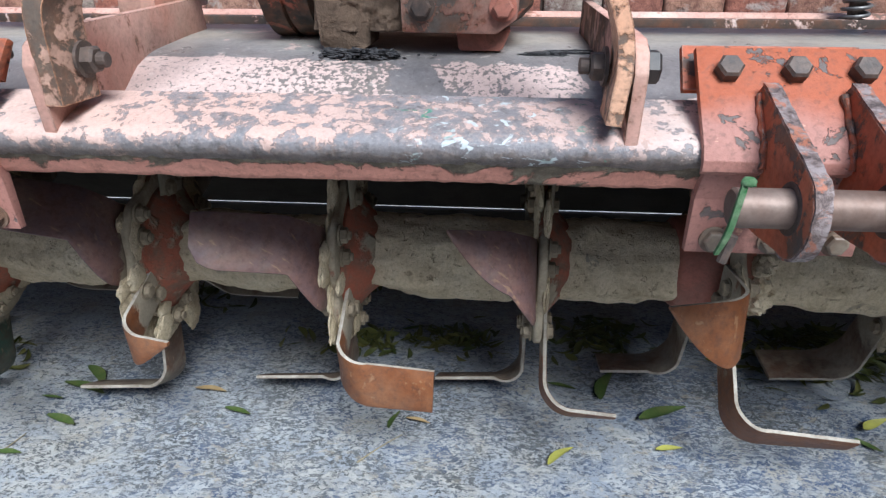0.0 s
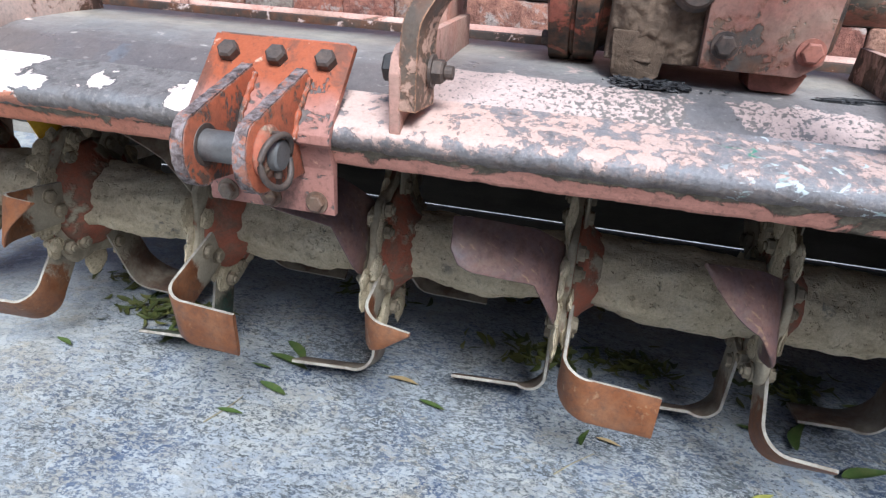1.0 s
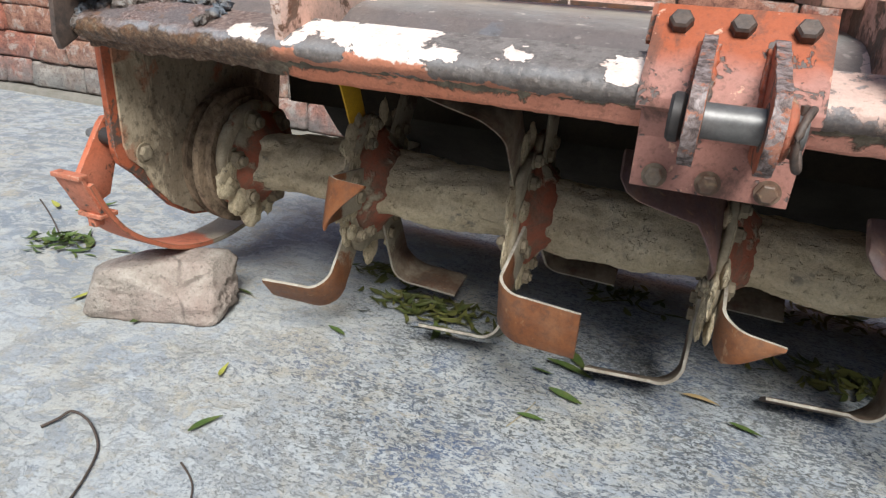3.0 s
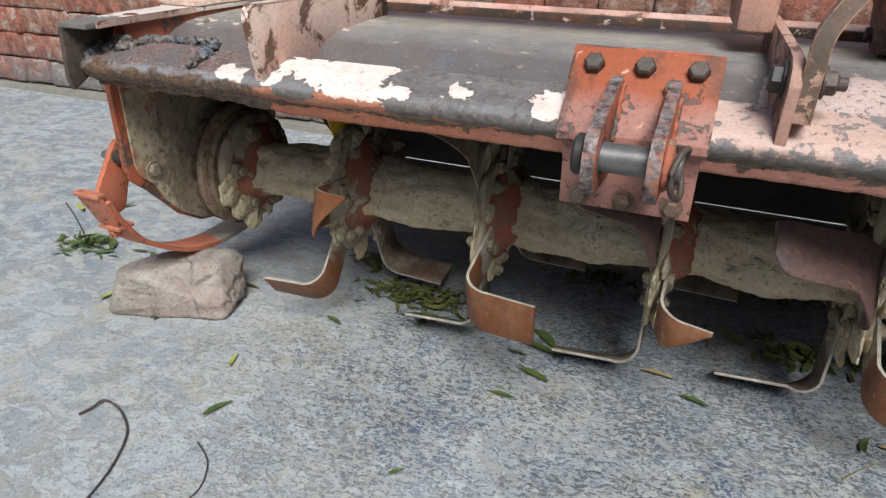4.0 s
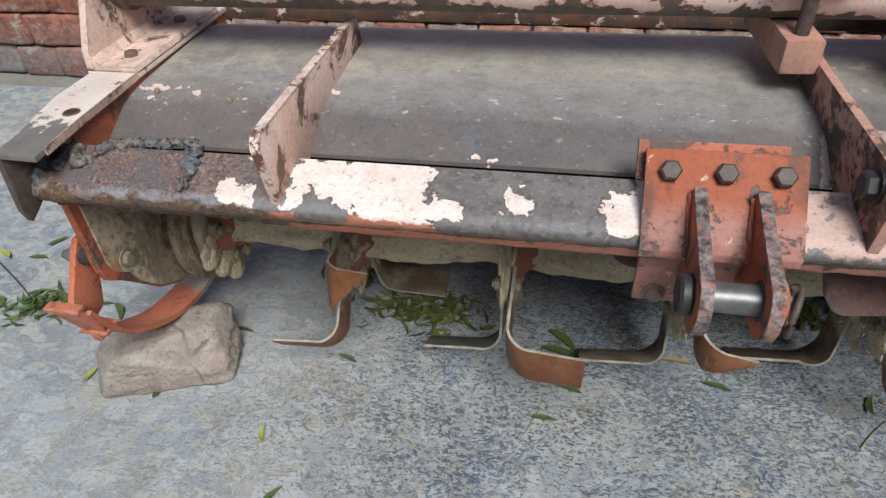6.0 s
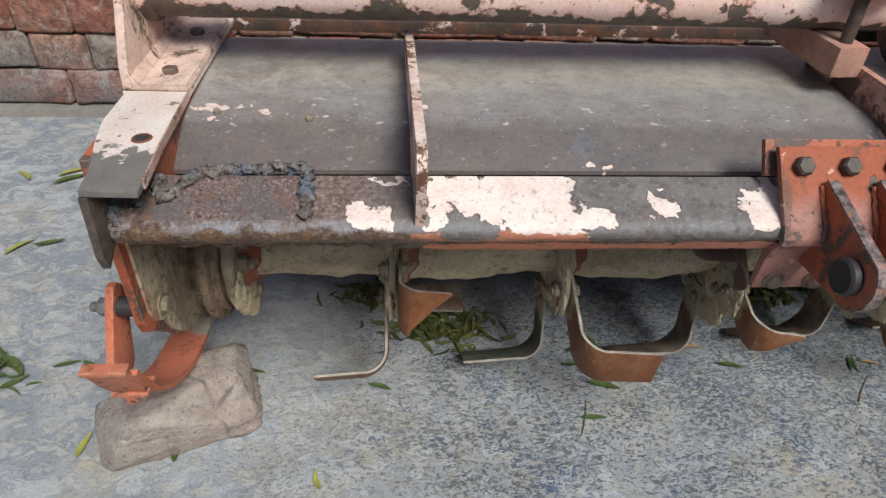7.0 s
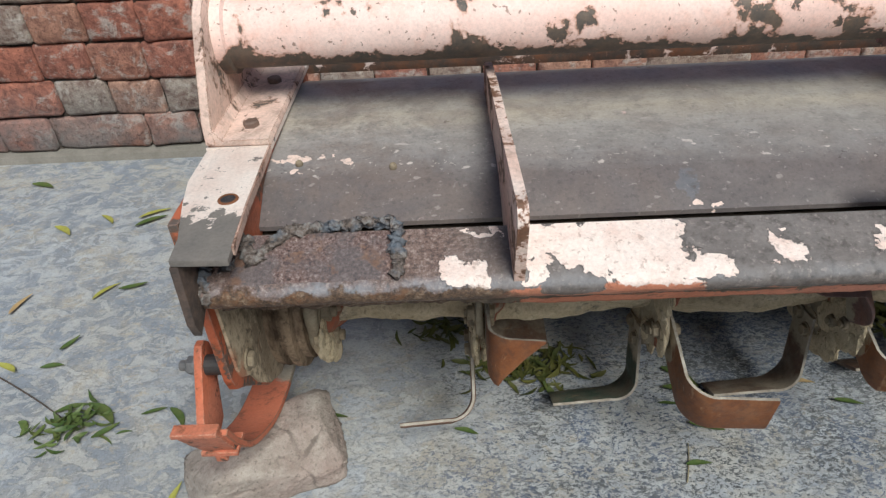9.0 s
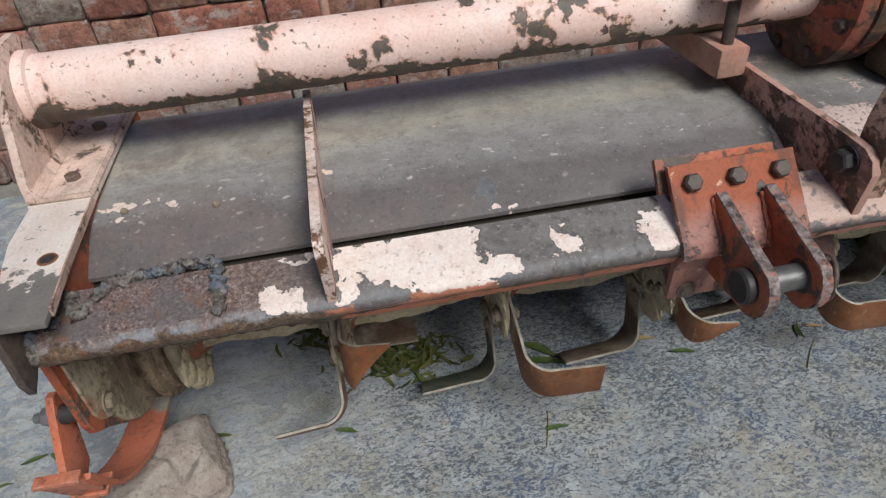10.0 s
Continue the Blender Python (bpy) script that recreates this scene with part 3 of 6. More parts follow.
def ground_material():
    n = Nodes("streaked_concrete")
    mid = n.noise(3.5, 9, 0.72, 0.4)
    fine = n.noise(170, 4, 0.7)
    col = n.ramp(mid, [(0.3, (0.258, 0.28, 0.31)), (0.5, (0.345, 0.366, 0.392)), (0.68, (0.45, 0.465, 0.482))])
    # sandy, pale and bluish clouds
    sand = n.edge(n.noise(6, 9, 0.76, 0.6), 0.515, 0.07)
    col = n.mix(n.math("MULTIPLY", sand, 0.85), col, (0.39, 0.35, 0.275))
    pale = n.edge(n.noise(4, 8, 0.74, 0.6, n.map((1, 1, 1), (0, 0, 0), (9, 4, 0))), 0.56, 0.04)
    col = n.mix(n.math("MULTIPLY", pale, 0.40), col, (0.48, 0.505, 0.53))
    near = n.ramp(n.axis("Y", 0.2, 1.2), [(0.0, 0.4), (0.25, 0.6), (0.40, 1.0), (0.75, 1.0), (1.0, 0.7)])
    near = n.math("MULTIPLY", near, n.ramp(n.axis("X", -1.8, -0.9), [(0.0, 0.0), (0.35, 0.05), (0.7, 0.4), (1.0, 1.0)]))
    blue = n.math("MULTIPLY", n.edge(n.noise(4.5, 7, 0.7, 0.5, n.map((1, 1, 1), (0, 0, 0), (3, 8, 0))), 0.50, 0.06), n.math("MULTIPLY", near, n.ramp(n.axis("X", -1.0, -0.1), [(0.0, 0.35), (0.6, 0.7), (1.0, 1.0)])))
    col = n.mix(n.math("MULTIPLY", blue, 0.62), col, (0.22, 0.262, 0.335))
    tan = n.math("MULTIPLY", n.edge(n.noise(2.3, 8, 0.72, 0.6, n.map((1, 1, 1), (0, 0, 0), (2, 6, 0))), 0.49, 0.08), n.ramp(n.axis("X", -1.3, 0.1), [(0.0, 0.45), (0.25, 1.0), (0.65, 0.7), (1.0, 0.25)]))
    col = n.mix(n.math("MULTIPLY", tan, 0.22), col, (0.355, 0.325, 0.265))
    # worn skin: map-like grey patches with cracks
    bend = n.math("MULTIPLY", n.noise(30, 5, 0.7), 0.12)
    skin = n.edge(n.math("ADD", n.noise(4.2, 7, 0.7, 1.0, n.map((1, 1, 1), (0, 0, 0), (1, 2, 0))), bend), 0.575, 0.012)
    off = n.math("SUBTRACT", 1.0, n.math("MULTIPLY", near, 0.75))
    col = n.mix(n.math("MULTIPLY", n.math("MULTIPLY", skin, off), 0.45), col, (0.20, 0.215, 0.235))
    crack = n.ramp(n.math("ABSOLUTE", n.math("SUBTRACT", n.noise(11, 7, 0.72, 1.2), 0.5)), [(0.0, 1.0), (0.006, 0.7), (0.016, 0.0)])
    col = n.mix(n.math("MULTIPLY", n.math("MULTIPLY", crack, n.edge(n.noise(2.6, 4), 0.52, 0.05)), n.math("MULTIPLY", off, 0.5)), col, (0.12, 0.125, 0.13))
    # darker grey clouds, stronger towards +x
    right_grey = n.math("MULTIPLY", n.ramp(n.axis("X", -1.0, 0.4), [(0.0, 0.0), (0.5, 0.55), (1.0, 0.8)]), n.ramp(n.noise(5, 7, 0.72, 0.5, n.map((1, 1, 1), (0, 0, 0), (4, 1, 0))), [(0.40, 0.1), (0.58, 1.0)]))
    col = n.mix(n.math("MULTIPLY", right_grey, 0.36), col, (0.215, 0.222, 0.232))
    # darker blue-grey mottling towards -x, from y 0.5 on
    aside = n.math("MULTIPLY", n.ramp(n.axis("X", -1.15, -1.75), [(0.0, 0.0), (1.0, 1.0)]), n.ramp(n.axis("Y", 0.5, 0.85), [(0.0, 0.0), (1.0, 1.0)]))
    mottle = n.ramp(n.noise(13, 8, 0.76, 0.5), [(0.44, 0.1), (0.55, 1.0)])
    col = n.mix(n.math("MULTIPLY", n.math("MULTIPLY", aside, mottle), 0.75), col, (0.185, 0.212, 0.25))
    scales = n.math("ADD", n.noise(17, 8, 0.74, 0.9, n.map((1, 1.5, 1), (0, 0, -8), (5, 3, 0))), n.math("MULTIPLY", n.noise(70, 4, 0.7), 0.12))
    flaked = n.edge(scales, 0.575, 0.012)
    col = n.mix(n.math("MULTIPLY", flaked, 0.6), col, n.mix(n.edge(n.noise(3, 4), 0.5, 0.1), (0.44, 0.425, 0.385), (0.445, 0.47, 0.495)))
    # short soft wormy flecks, thick in some places and gone in others
    sway = n.t.nodes.new("ShaderNodeVectorMath")
    sway.operation = "MULTIPLY_ADD"
    wob = n.t.nodes.new("ShaderNodeTexNoise")
    wob.inputs["Scale"].default_value, wob.inputs["Detail"].default_value = 9.0, 3.0
    n.put(wob.inputs["Vector"], n.co)
    n.put(sway.inputs[0], wob.outputs["Color"])
    sway.inputs[1].default_value = (0.03, 0.03, 0.0)
    n.put(sway.inputs[2], n.co)
    bent = sway.outputs[0]
    streak = n.noise(1.0, 5, 0.72, 0.9, n.map((78, 132, 1), (0, 0, -7), (0, 0, 0), bent))
    small = n.noise(1.0, 4, 0.7, 0.8, n.map((150, 240, 1), (0, 0, -9), (2, 5, 0), bent))
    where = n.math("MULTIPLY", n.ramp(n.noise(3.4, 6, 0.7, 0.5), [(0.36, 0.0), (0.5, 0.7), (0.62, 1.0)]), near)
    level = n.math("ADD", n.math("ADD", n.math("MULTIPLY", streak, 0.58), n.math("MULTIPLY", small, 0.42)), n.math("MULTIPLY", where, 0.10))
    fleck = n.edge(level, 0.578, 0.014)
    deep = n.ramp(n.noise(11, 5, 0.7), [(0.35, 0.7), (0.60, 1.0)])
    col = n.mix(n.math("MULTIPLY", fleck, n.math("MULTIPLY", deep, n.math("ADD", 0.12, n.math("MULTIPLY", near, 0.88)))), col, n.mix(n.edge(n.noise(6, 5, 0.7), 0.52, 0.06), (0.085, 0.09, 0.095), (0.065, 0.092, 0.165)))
    warm = n.math("MULTIPLY", n.edge(n.noise(1.0, 5, 0.7, 0.6, n.map((38, 60, 1), (0, 0, -7), (6, 2, 0), bent)), 0.585, 0.03), n.ramp(n.noise(5, 4), [(0.42, 0.0), (0.6, 1.0)]))
    col = n.mix(n.math("MULTIPLY", warm, 0.6), col, (0.40, 0.345, 0.26))
    light = n.edge(n.noise(1.0, 4, 0.7, 0.8, n.map((55, 125, 1), (0, 0, -10), (3, 7, 0), bent)), 0.56, 0.03)
    col = n.mix(n.math("MULTIPLY", n.math("MULTIPLY", light, near), 0.2), col, (0.465, 0.485, 0.50))
    grain = n.edge(n.noise(75, 5, 0.75), 0.58, 0.06)
    col = n.mix(n.math("MULTIPLY", grain, 0.42), col, (0.20, 0.205, 0.21))
    col = n.mix(n.math("MULTIPLY", n.edge(fine, 0.60, 0.05), 0.3), col, (0.17, 0.175, 0.18))
    bump = n.math("ADD", n.math("SUBTRACT", n.noise(60, 6, 0.7), n.math("MULTIPLY", fleck, 0.6)), n.math("MULTIPLY", flaked, 0.35))
    return n.done(col, 0.82, 0.0, bump, 0.6, 0.003, 0.25)


def brick_material():
    n = Nodes("weathered_brick").in_world()
    r = n.random()
    base = n.ramp(r, [(0.0, (0.38, 0.165, 0.12)), (0.25, (0.47, 0.18, 0.12)), (0.5, (0.42, 0.22, 0.155)), (0.72, (0.50, 0.27, 0.185)), (0.88, (0.35, 0.27, 0.215)), (1.0, (0.40, 0.35, 0.295))])
    col = n.mix(n.math("MULTIPLY", n.edge(n.noise(26, 7, 0.75, 0.5), 0.5, 0.12), 0.8), base, (0.12, 0.055, 0.045))
    lime = n.edge(n.noise(16, 6, 0.7, 0.4, n.map((1, 1, 1.3))), 0.58, 0.05)
    col = n.mix(n.math("MULTIPLY", lime, 0.65), col, (0.50, 0.45, 0.40))
    low = n.axis("Z", 0.26, 0.03)
    col = n.mix(n.math("MULTIPLY", n.math("MULTIPLY", low, n.edge(n.noise(7, 4), 0.42, 0.14)), 0.8), col, (0.22, 0.225, 0.22))
    col = n.mix(n.math("MULTIPLY", n.edge(n.noise(95, 4, 0.7), 0.6, 0.05), 0.5), col, (0.06, 0.035, 0.03))
    return n.done(col, 0.93, 0.0, n.noise(45, 8, 0.75), 1.0, 0.010, 0.15)


def simple(name, a, b, scale=30, rough=0.9, strength=0.6, dist=0.003, spec=0.2):
    n = Nodes(name)
    c = n.noise(scale, 6, 0.68, 0.3)
    return n.done(n.mix(n.edge(c, 0.5, 0.2), a, b), rough, 0.0, c, strength, dist, spec)


def leaf_material(name, a, b):
    n = Nodes(name)
    col = n.mix(n.t.nodes.new("ShaderNodeNewGeometry").outputs["Random Per Island"], a, b)
    col = n.mix(n.math("MULTIPLY", n.edge(n.noise(60, 4), 0.55, 0.1), 0.3), col, (0.16, 0.14, 0.05))
    return n.done(col, 0.5, 0.0, n.noise(120, 3), 0.2, 0.001, 0.4)


M_BAR, M_LIP, M_DECK, M_MUD, M_MUDPAINT = bar_material(), lip_material(), deck_material(), mud_material(), mud_over_paint()
M_PAINTMUD = mud_over_paint("orange_flange_face", 0.76, 0.30)
M_HUB = mud_over_paint("orange_hub_under_mud", 0.66)
M_COLLAR = mud_over_paint("dull_red_collar_paint", 0.74)
M_BLADE_RUST = blade_material("rusty_orange_blade", (0.165, 0.056, 0.02), (0.245, 0.09, 0.03), 0.12)
M_BLADE_PURPLE = blade_material("purplish_brown_blade", (0.125, 0.082, 0.086), (0.20, 0.10, 0.075), 0.20, 0.115)
M_BLADE_MUD = blade_material("dusty_dark_blade", (0.12, 0.085, 0.062), (0.17, 0.09, 0.055), 0.75)
M_WEAR = hammered_material()
# pale strip along one narrow edge of each blade
M_EDGE = simple("pale_mottled_edge", (0.50, 0.455, 0.385), (0.22, 0.18, 0.14), 34, 0.8)
M_BOLT = plain_metal("rusty_dark_bolt", (0.048, 0.039, 0.036), (0.13, 0.09, 0.07), 0.55, 0.1, 90, 0.9)
M_BOLT_MUD = simple("mud_caked_bolt", (0.36, 0.295, 0.205), (0.19, 0.15, 0.105), 45)
M_PIN = plain_metal("worn_steel_pin", (0.125, 0.118, 0.112), (0.235, 0.225, 0.22), 0.42, 0.5, 25)
M_RUSTPIN = plain_metal("rusty_brown_pin", (0.16, 0.10, 0.075), (0.25, 0.19, 0.16), 0.55, 0.4, 25)
M_PINHEAD = plain_metal("black_pin_head", (0.035, 0.033, 0.033), (0.07, 0.06, 0.055), 0.5, 0.3)


def weld_material():
    n = Nodes("lumpy_weld_metal")
    c = n.noise(110, 6, 0.75)
    col = n.ramp(c, [(0.38, (0.06, 0.048, 0.042)), (0.5, (0.18, 0.142, 0.12)), (0.62, (0.28, 0.265, 0.25))])
    col = n.mix(n.math("MULTIPLY", n.edge(n.noise(26, 4), 0.55, 0.05), 0.6), col, (0.125, 0.17, 0.22))
    return n.done(col, 0.6, 0.1, c, 1.0, 0.004, 0.4)


def patch_material():
    n = Nodes("rusty_patch_plate")
    c = n.noise(240, 5, 0.8)
    col = n.ramp(c, [(0.36, (0.045, 0.032, 0.03)), (0.47, (0.18, 0.11, 0.095)), (0.55, (0.26, 0.18, 0.16)), (0.64, (0.46, 0.38, 0.35))])
    col = n.mix(n.math("MULTIPLY", n.edge(n.noise(16, 5, 0.7), 0.52, 0.08), 0.6), col, (0.15, 0.14, 0.145))
    col = n.mix(n.math("MULTIPLY", n.edge(n.noise(30, 4, 0.7), 0.60, 0.04), 0.6), col, (0.24, 0.115, 0.055))
    return n.done(col, 0.65, 0.1, c, 1.0, 0.003, 0.4)


M_WELD = weld_material()
# soil brown kept very dark: the hood's inner shade is in this colour
M_UNDER = simple("soil_and_shade_underside", (0.045, 0.037, 0.030), (0.085, 0.068, 0.052), 14)
def side_material(name, dark, light, at, grease=False):
    """Soil dried in upright runs."""
    n = Nodes(name)
    runs = n.noise(1.0, 6, 0.7, 0.6, n.map((34, 34, 13)))
    c = n.math("ADD", n.math("MULTIPLY", runs, 0.6), n.math("MULTIPLY", n.noise(11, 6, 0.7, 0.5), 0.4))
    col = n.mix(n.edge(c, at, 0.10), dark, light)
    if grease:
        far = n.ramp(n.axis("Y", 0.66, 0.86), [(0.0, 0.0), (0.3, 0.16), (0.6, 0.32), (1.0, 0.28)])
        tar = n.edge(n.math("ADD", n.noise(1.0, 7, 0.72, 0.5, n.map((20, 20, 9))), far), 0.66, 0.04)
        col = n.mix(n.math("MULTIPLY", tar, 0.6), col, n.mix(n.noise(60, 5, 0.7), (0.05, 0.037, 0.027), (0.19, 0.14, 0.10)))
        front = n.ramp(n.axis("Y", 0.64, 0.74), [(0.0, 0.20), (0.4, 0.09), (1.0, 0.0)])
        bare = n.edge(n.math("ADD", n.noise(9, 5, 0.65, 0.4), front), 0.62, 0.03)
        col = n.mix(n.math("MULTIPLY", bare, 0.7), col, (0.36, 0.12, 0.06))
    col = n.mix(n.math("MULTIPLY", n.edge(n.noise(85, 4, 0.7), 0.58, 0.05), 0.5), col, (0.05, 0.04, 0.03))
    return n.done(col, 0.92, 0.0, c, 0.9, 0.004, 0.15)


M_SIDE_IN = side_material("soil_streaked_side_plate", (0.34, 0.262, 0.175), (0.60, 0.49, 0.35), 0.46, True)
M_RUBBER = side_material("greasy_seal_disc", (0.09, 0.062, 0.043), (0.34, 0.25, 0.17), 0.51)
M_FLAP = simple("dusty_leveling_board", (0.075, 0.066, 0.055), (0.04, 0.034, 0.029), 10, 0.9)
M_GROUND, M_BRICK = ground_material(), brick_material()
M_MORTAR = simple("dark_eroded_mortar", (0.035, 0.027, 0.023), (0.10, 0.082, 0.068), 25)


def stone_material():
    n = Nodes("pitted_grey_brown_stone")
    c = n.noise(20, 7, 0.7, 0.3)
    col = n.ramp(c, [(0.3, (0.235, 0.195, 0.165)), (0.5, (0.385, 0.33, 0.285)), (0.7, (0.50, 0.445, 0.39))])
    col = n.mix(n.math("MULTIPLY", n.edge(n.noise(7, 4), 0.52, 0.1), 0.35), col, (0.36, 0.235, 0.205))
    crack = n.ramp(n.math("ADD", n.voronoi(9, None, "DISTANCE_TO_EDGE"), n.math("MULTIPLY", n.math("SUBTRACT", n.noise(30, 5, 0.7), 0.5), 0.2)), [(0.0, 1.0), (0.03, 0.0)])
    col = n.mix(n.math("MULTIPLY", n.math("MULTIPLY", crack, n.edge(n.noise(10, 2), 0.52, 0.05)), 0.6), col, (0.10, 0.08, 0.07))
    col = n.mix(n.math("MULTIPLY", n.edge(n.noise(130, 3), 0.62, 0.05), 0.5), col, (0.12, 0.10, 0.085))
    return n.done(col, 0.93, 0.0, n.math("ADD", c, n.math("MULTIPLY", n.noise(110, 5, 0.75), 0.6)), 1.0, 0.008, 0.15)


M_STONE = stone_material()
M_STALK = simple("pale_dry_stalk", (0.34, 0.30, 0.20), (0.24, 0.20, 0.12), 80)
M_LEAF = leaf_material("green_leaf", (0.040, 0.075, 0.018), (0.11, 0.15, 0.042))
M_LEAF_Y = leaf_material("yellow_green_leaf", (0.30, 0.30, 0.05), (0.38, 0.36, 0.10))
M_LEAF_T = leaf_material("dry_tan_leaf", (0.38, 0.26, 0.12), (0.46, 0.34, 0.18))
M_LEAF_D = leaf_material("dull_litter_leaf", (0.040, 0.058, 0.015), (0.15, 0.145, 0.04))
M_TWIG = simple("dark_twig_bark", (0.06, 0.045, 0.04), (0.11, 0.085, 0.07), 80)
M_YELLOW = simple("yellow_paint", (0.72, 0.42, 0.03), (0.60, 0.34, 0.03), 30, 0.55)
M_GREENROPE = simple("green_white_cloth_tie", (0.03, 0.105, 0.035), (0.15, 0.21, 0.12), 110, 0.9)
M_BLACK = simple("black_grease_and_hole_dark", (0.02, 0.02, 0.023), (0.06, 0.055, 0.055), 60, 0.5, 0.9, 0.004, 0.4)
M_GREENBLADE = blade_material("green_painted_blade", (0.035, 0.085, 0.06), (0.09, 0.075, 0.05), 0.3)

# ---- mesh helpers ----


def part(name, bm, material, parent=None, label="", smooth=None):
    """Links a bmesh as one mesh object under a thing or under a part."""
    bmesh.ops.recalc_face_normals(bm, faces=bm.faces)
    me = bpy.data.meshes.new(name)
    bm.to_mesh(me)
    bm.free()
    for m in material if isinstance(material, (list, tuple)) else (material,):
        me.materials.append(m)
    if smooth is not None:
        me.polygons.foreach_set("use_smooth", [True] * len(me.polygons))
        if smooth:
            me.set_sharp_from_angle(angle=radians(smooth))
    ob = new(name, me)
    if parent is not None:
        ob.parent = parent
    if label:
        ob["label"] = label
    return ob


def thing(name, label, category, group="", at=(0, 0, 0)):
    ob = new(name)
    ob.location = at
    ob.empty_display_size = 0.05
    return tagged(ob, label, category, group)


def slab(profile, axis, a, b, bevel=0.0, bm=None):
    """A plate: a closed outline in the two other axes, drawn out along one axis from a to b."""
    bm = bm or bmesh.new()
    k = "xyz".index(axis)

    def at(p, v):
        q = list(p)
        q.insert(k, v)
        return q

    lo = [bm.verts.new(at(p, a)) for p in profile]
    hi = [bm.verts.new(at(p, b)) for p in profile]
    faces = [bm.faces.new(lo), bm.faces.new(hi)]
    n = len(profile)
    for i in range(n):
        faces.append(bm.faces.new((lo[i], lo[(i + 1) % n], hi[(i + 1) % n], hi[i])))
    bmesh.ops.recalc_face_normals(bm, faces=faces)
    if bevel:
        edges = {e for f in faces for e in f.edges}
        bmesh.ops.bevel(bm, geom=list(edges), offset=bevel, segments=2, affect="EDGES", profile=0.6)
    return bm


def box(lo, hi, bevel=0.0, bm=None):
    return slab([(lo[0], lo[1]), (hi[0], lo[1]), (hi[0], hi[1]), (lo[0], hi[1])], "z", lo[2], hi[2], bevel, bm)


def lathe(p, q, rings, seg=32, bm=None, wobble=0.0, freq=30.0):
    """Rings of (share of the way from p to q, radius), closed at both ends."""
    bm = bm or bmesh.new()
    p, q = Vector(p), Vector(q)
    turn = (q - p).to_track_quat("Z", "Y").to_matrix()
    u, v = turn.col[0], turn.col[1]
    loops = []
    for s, r in rings:
        c = p.lerp(q, s)
        loop = []
        for i in range(seg):
            a = 2 * math.pi * i / seg
            d = u * math.cos(a) + v * math.sin(a)
            w = c + d * r
            if wobble:
                w += d * wobble * (noise.noise(w * freq) + 0.5 * noise.noise(w * freq * 2.3))
            loop.append(bm.verts.new(w))
        loops.append(loop)
    for a, b in zip(loops, loops[1:]):
        for i in range(seg):
            bm.faces.new((a[i], a[(i + 1) % seg], b[(i + 1) % seg], b[i]))
    bm.faces.new(loops[0])
    bm.faces.new(loops[-1])
    return bm


def rod(p, q, r, seg=20, bm=None, bevel=0.0):
    if bevel:
        f = bevel / max(1e-6, (Vector(q) - Vector(p)).length)
        return lathe(p, q, [(0, r - bevel), (f, r), (1 - f, r), (1, r - bevel)], seg, bm)
    return lathe(p, q, [(0, r), (1, r)], seg, bm)


def bolt_mesh(p, out, r=0.011, h=0.010, shank=0.0, bm=None):
    """A hexagon head on a washer; out is the way that the head points."""
    p, out = Vector(p), Vector(out).normalized()
    bm = rod(p, p + out * 0.003, r * 1.3, 20, bm)
    bm = lathe(p + out * 0.003, p + out * (0.003 + h), [(0, r), (0.8, r), (1, r * 0.82)], 6, bm)
    if shank:
        bm = rod(p + out * (0.003 + h), p + out * (0.003 + h + shank), r * 0.55, 14, bm, 0.001)
    return bm


def blob(p, size, amount, freq, seed=0.0, cuts=3, bm=None):
    """A lump with an uneven surface."""
    bm = bm or bmesh.new()
    made = bmesh.ops.create_icosphere(bm, subdivisions=cuts, radius=1.0)["verts"]
    for v in made:
        d = v.co.copy()
        k = 1 + amount * (noise.noise(d * freq + Vector((seed, seed * 1.7, 3))) + 0.5 * noise.noise(d * freq * 2.4 + Vector((seed, 0, 0))))
        v.co = Vector(p) + Vector((d.x * size[0], d.y * size[1], d.z * size[2])) * k
    return bm


def tube_along(points, r, seg=8, bm=None, taper=1.0):
    bm = bm or bmesh.new()
    pts = [Vector(p) for p in points]
    loops = []
    for i, p in enumerate(pts):
        d = (pts[min(i + 1, len(pts) - 1)] - pts[max(i - 1, 0)]).normalized()
        turn = d.to_track_quat("Z", "Y").to_matrix()
        rr = r * (1 + (taper - 1) * i / (len(pts) - 1))
        loops.append([bm.verts.new(p + (turn.col[0] * math.cos(2 * math.pi * k / seg) + turn.col[1] * math.sin(2 * math.pi * k / seg)) * rr) for k in range(seg)])
    for a, b in zip(loops, loops[1:]):
        for k in range(seg):
            bm.faces.new((a[k], a[(k + 1) % seg], b[(k + 1) % seg], b[k]))
    bm.faces.new(loops[0])
    bm.faces.new(loops[-1])
    return bm


def spline(pts, n=8):
    """Smooth points through the given ones."""
    pts = [Vector(p) for p in pts]
    out = []
    for i in range(len(pts) - 1):
        a, b, c, d = pts[max(i - 1, 0)], pts[i], pts[i + 1], pts[min(i + 2, len(pts) - 1)]
        for k in range(n):
            t = k / n
            out.append(0.5 * ((2 * b) + (c - a) * t + (2 * a - 5 * b + 4 * c - d) * t * t + (3 * b - a - 3 * c + d) * t ** 3))
    return out + [pts[-1]]


def spline_2d(pts, n=8):
    return [(p.y, p.z) for p in spline([(0, y, z) for y, z in pts], n)]


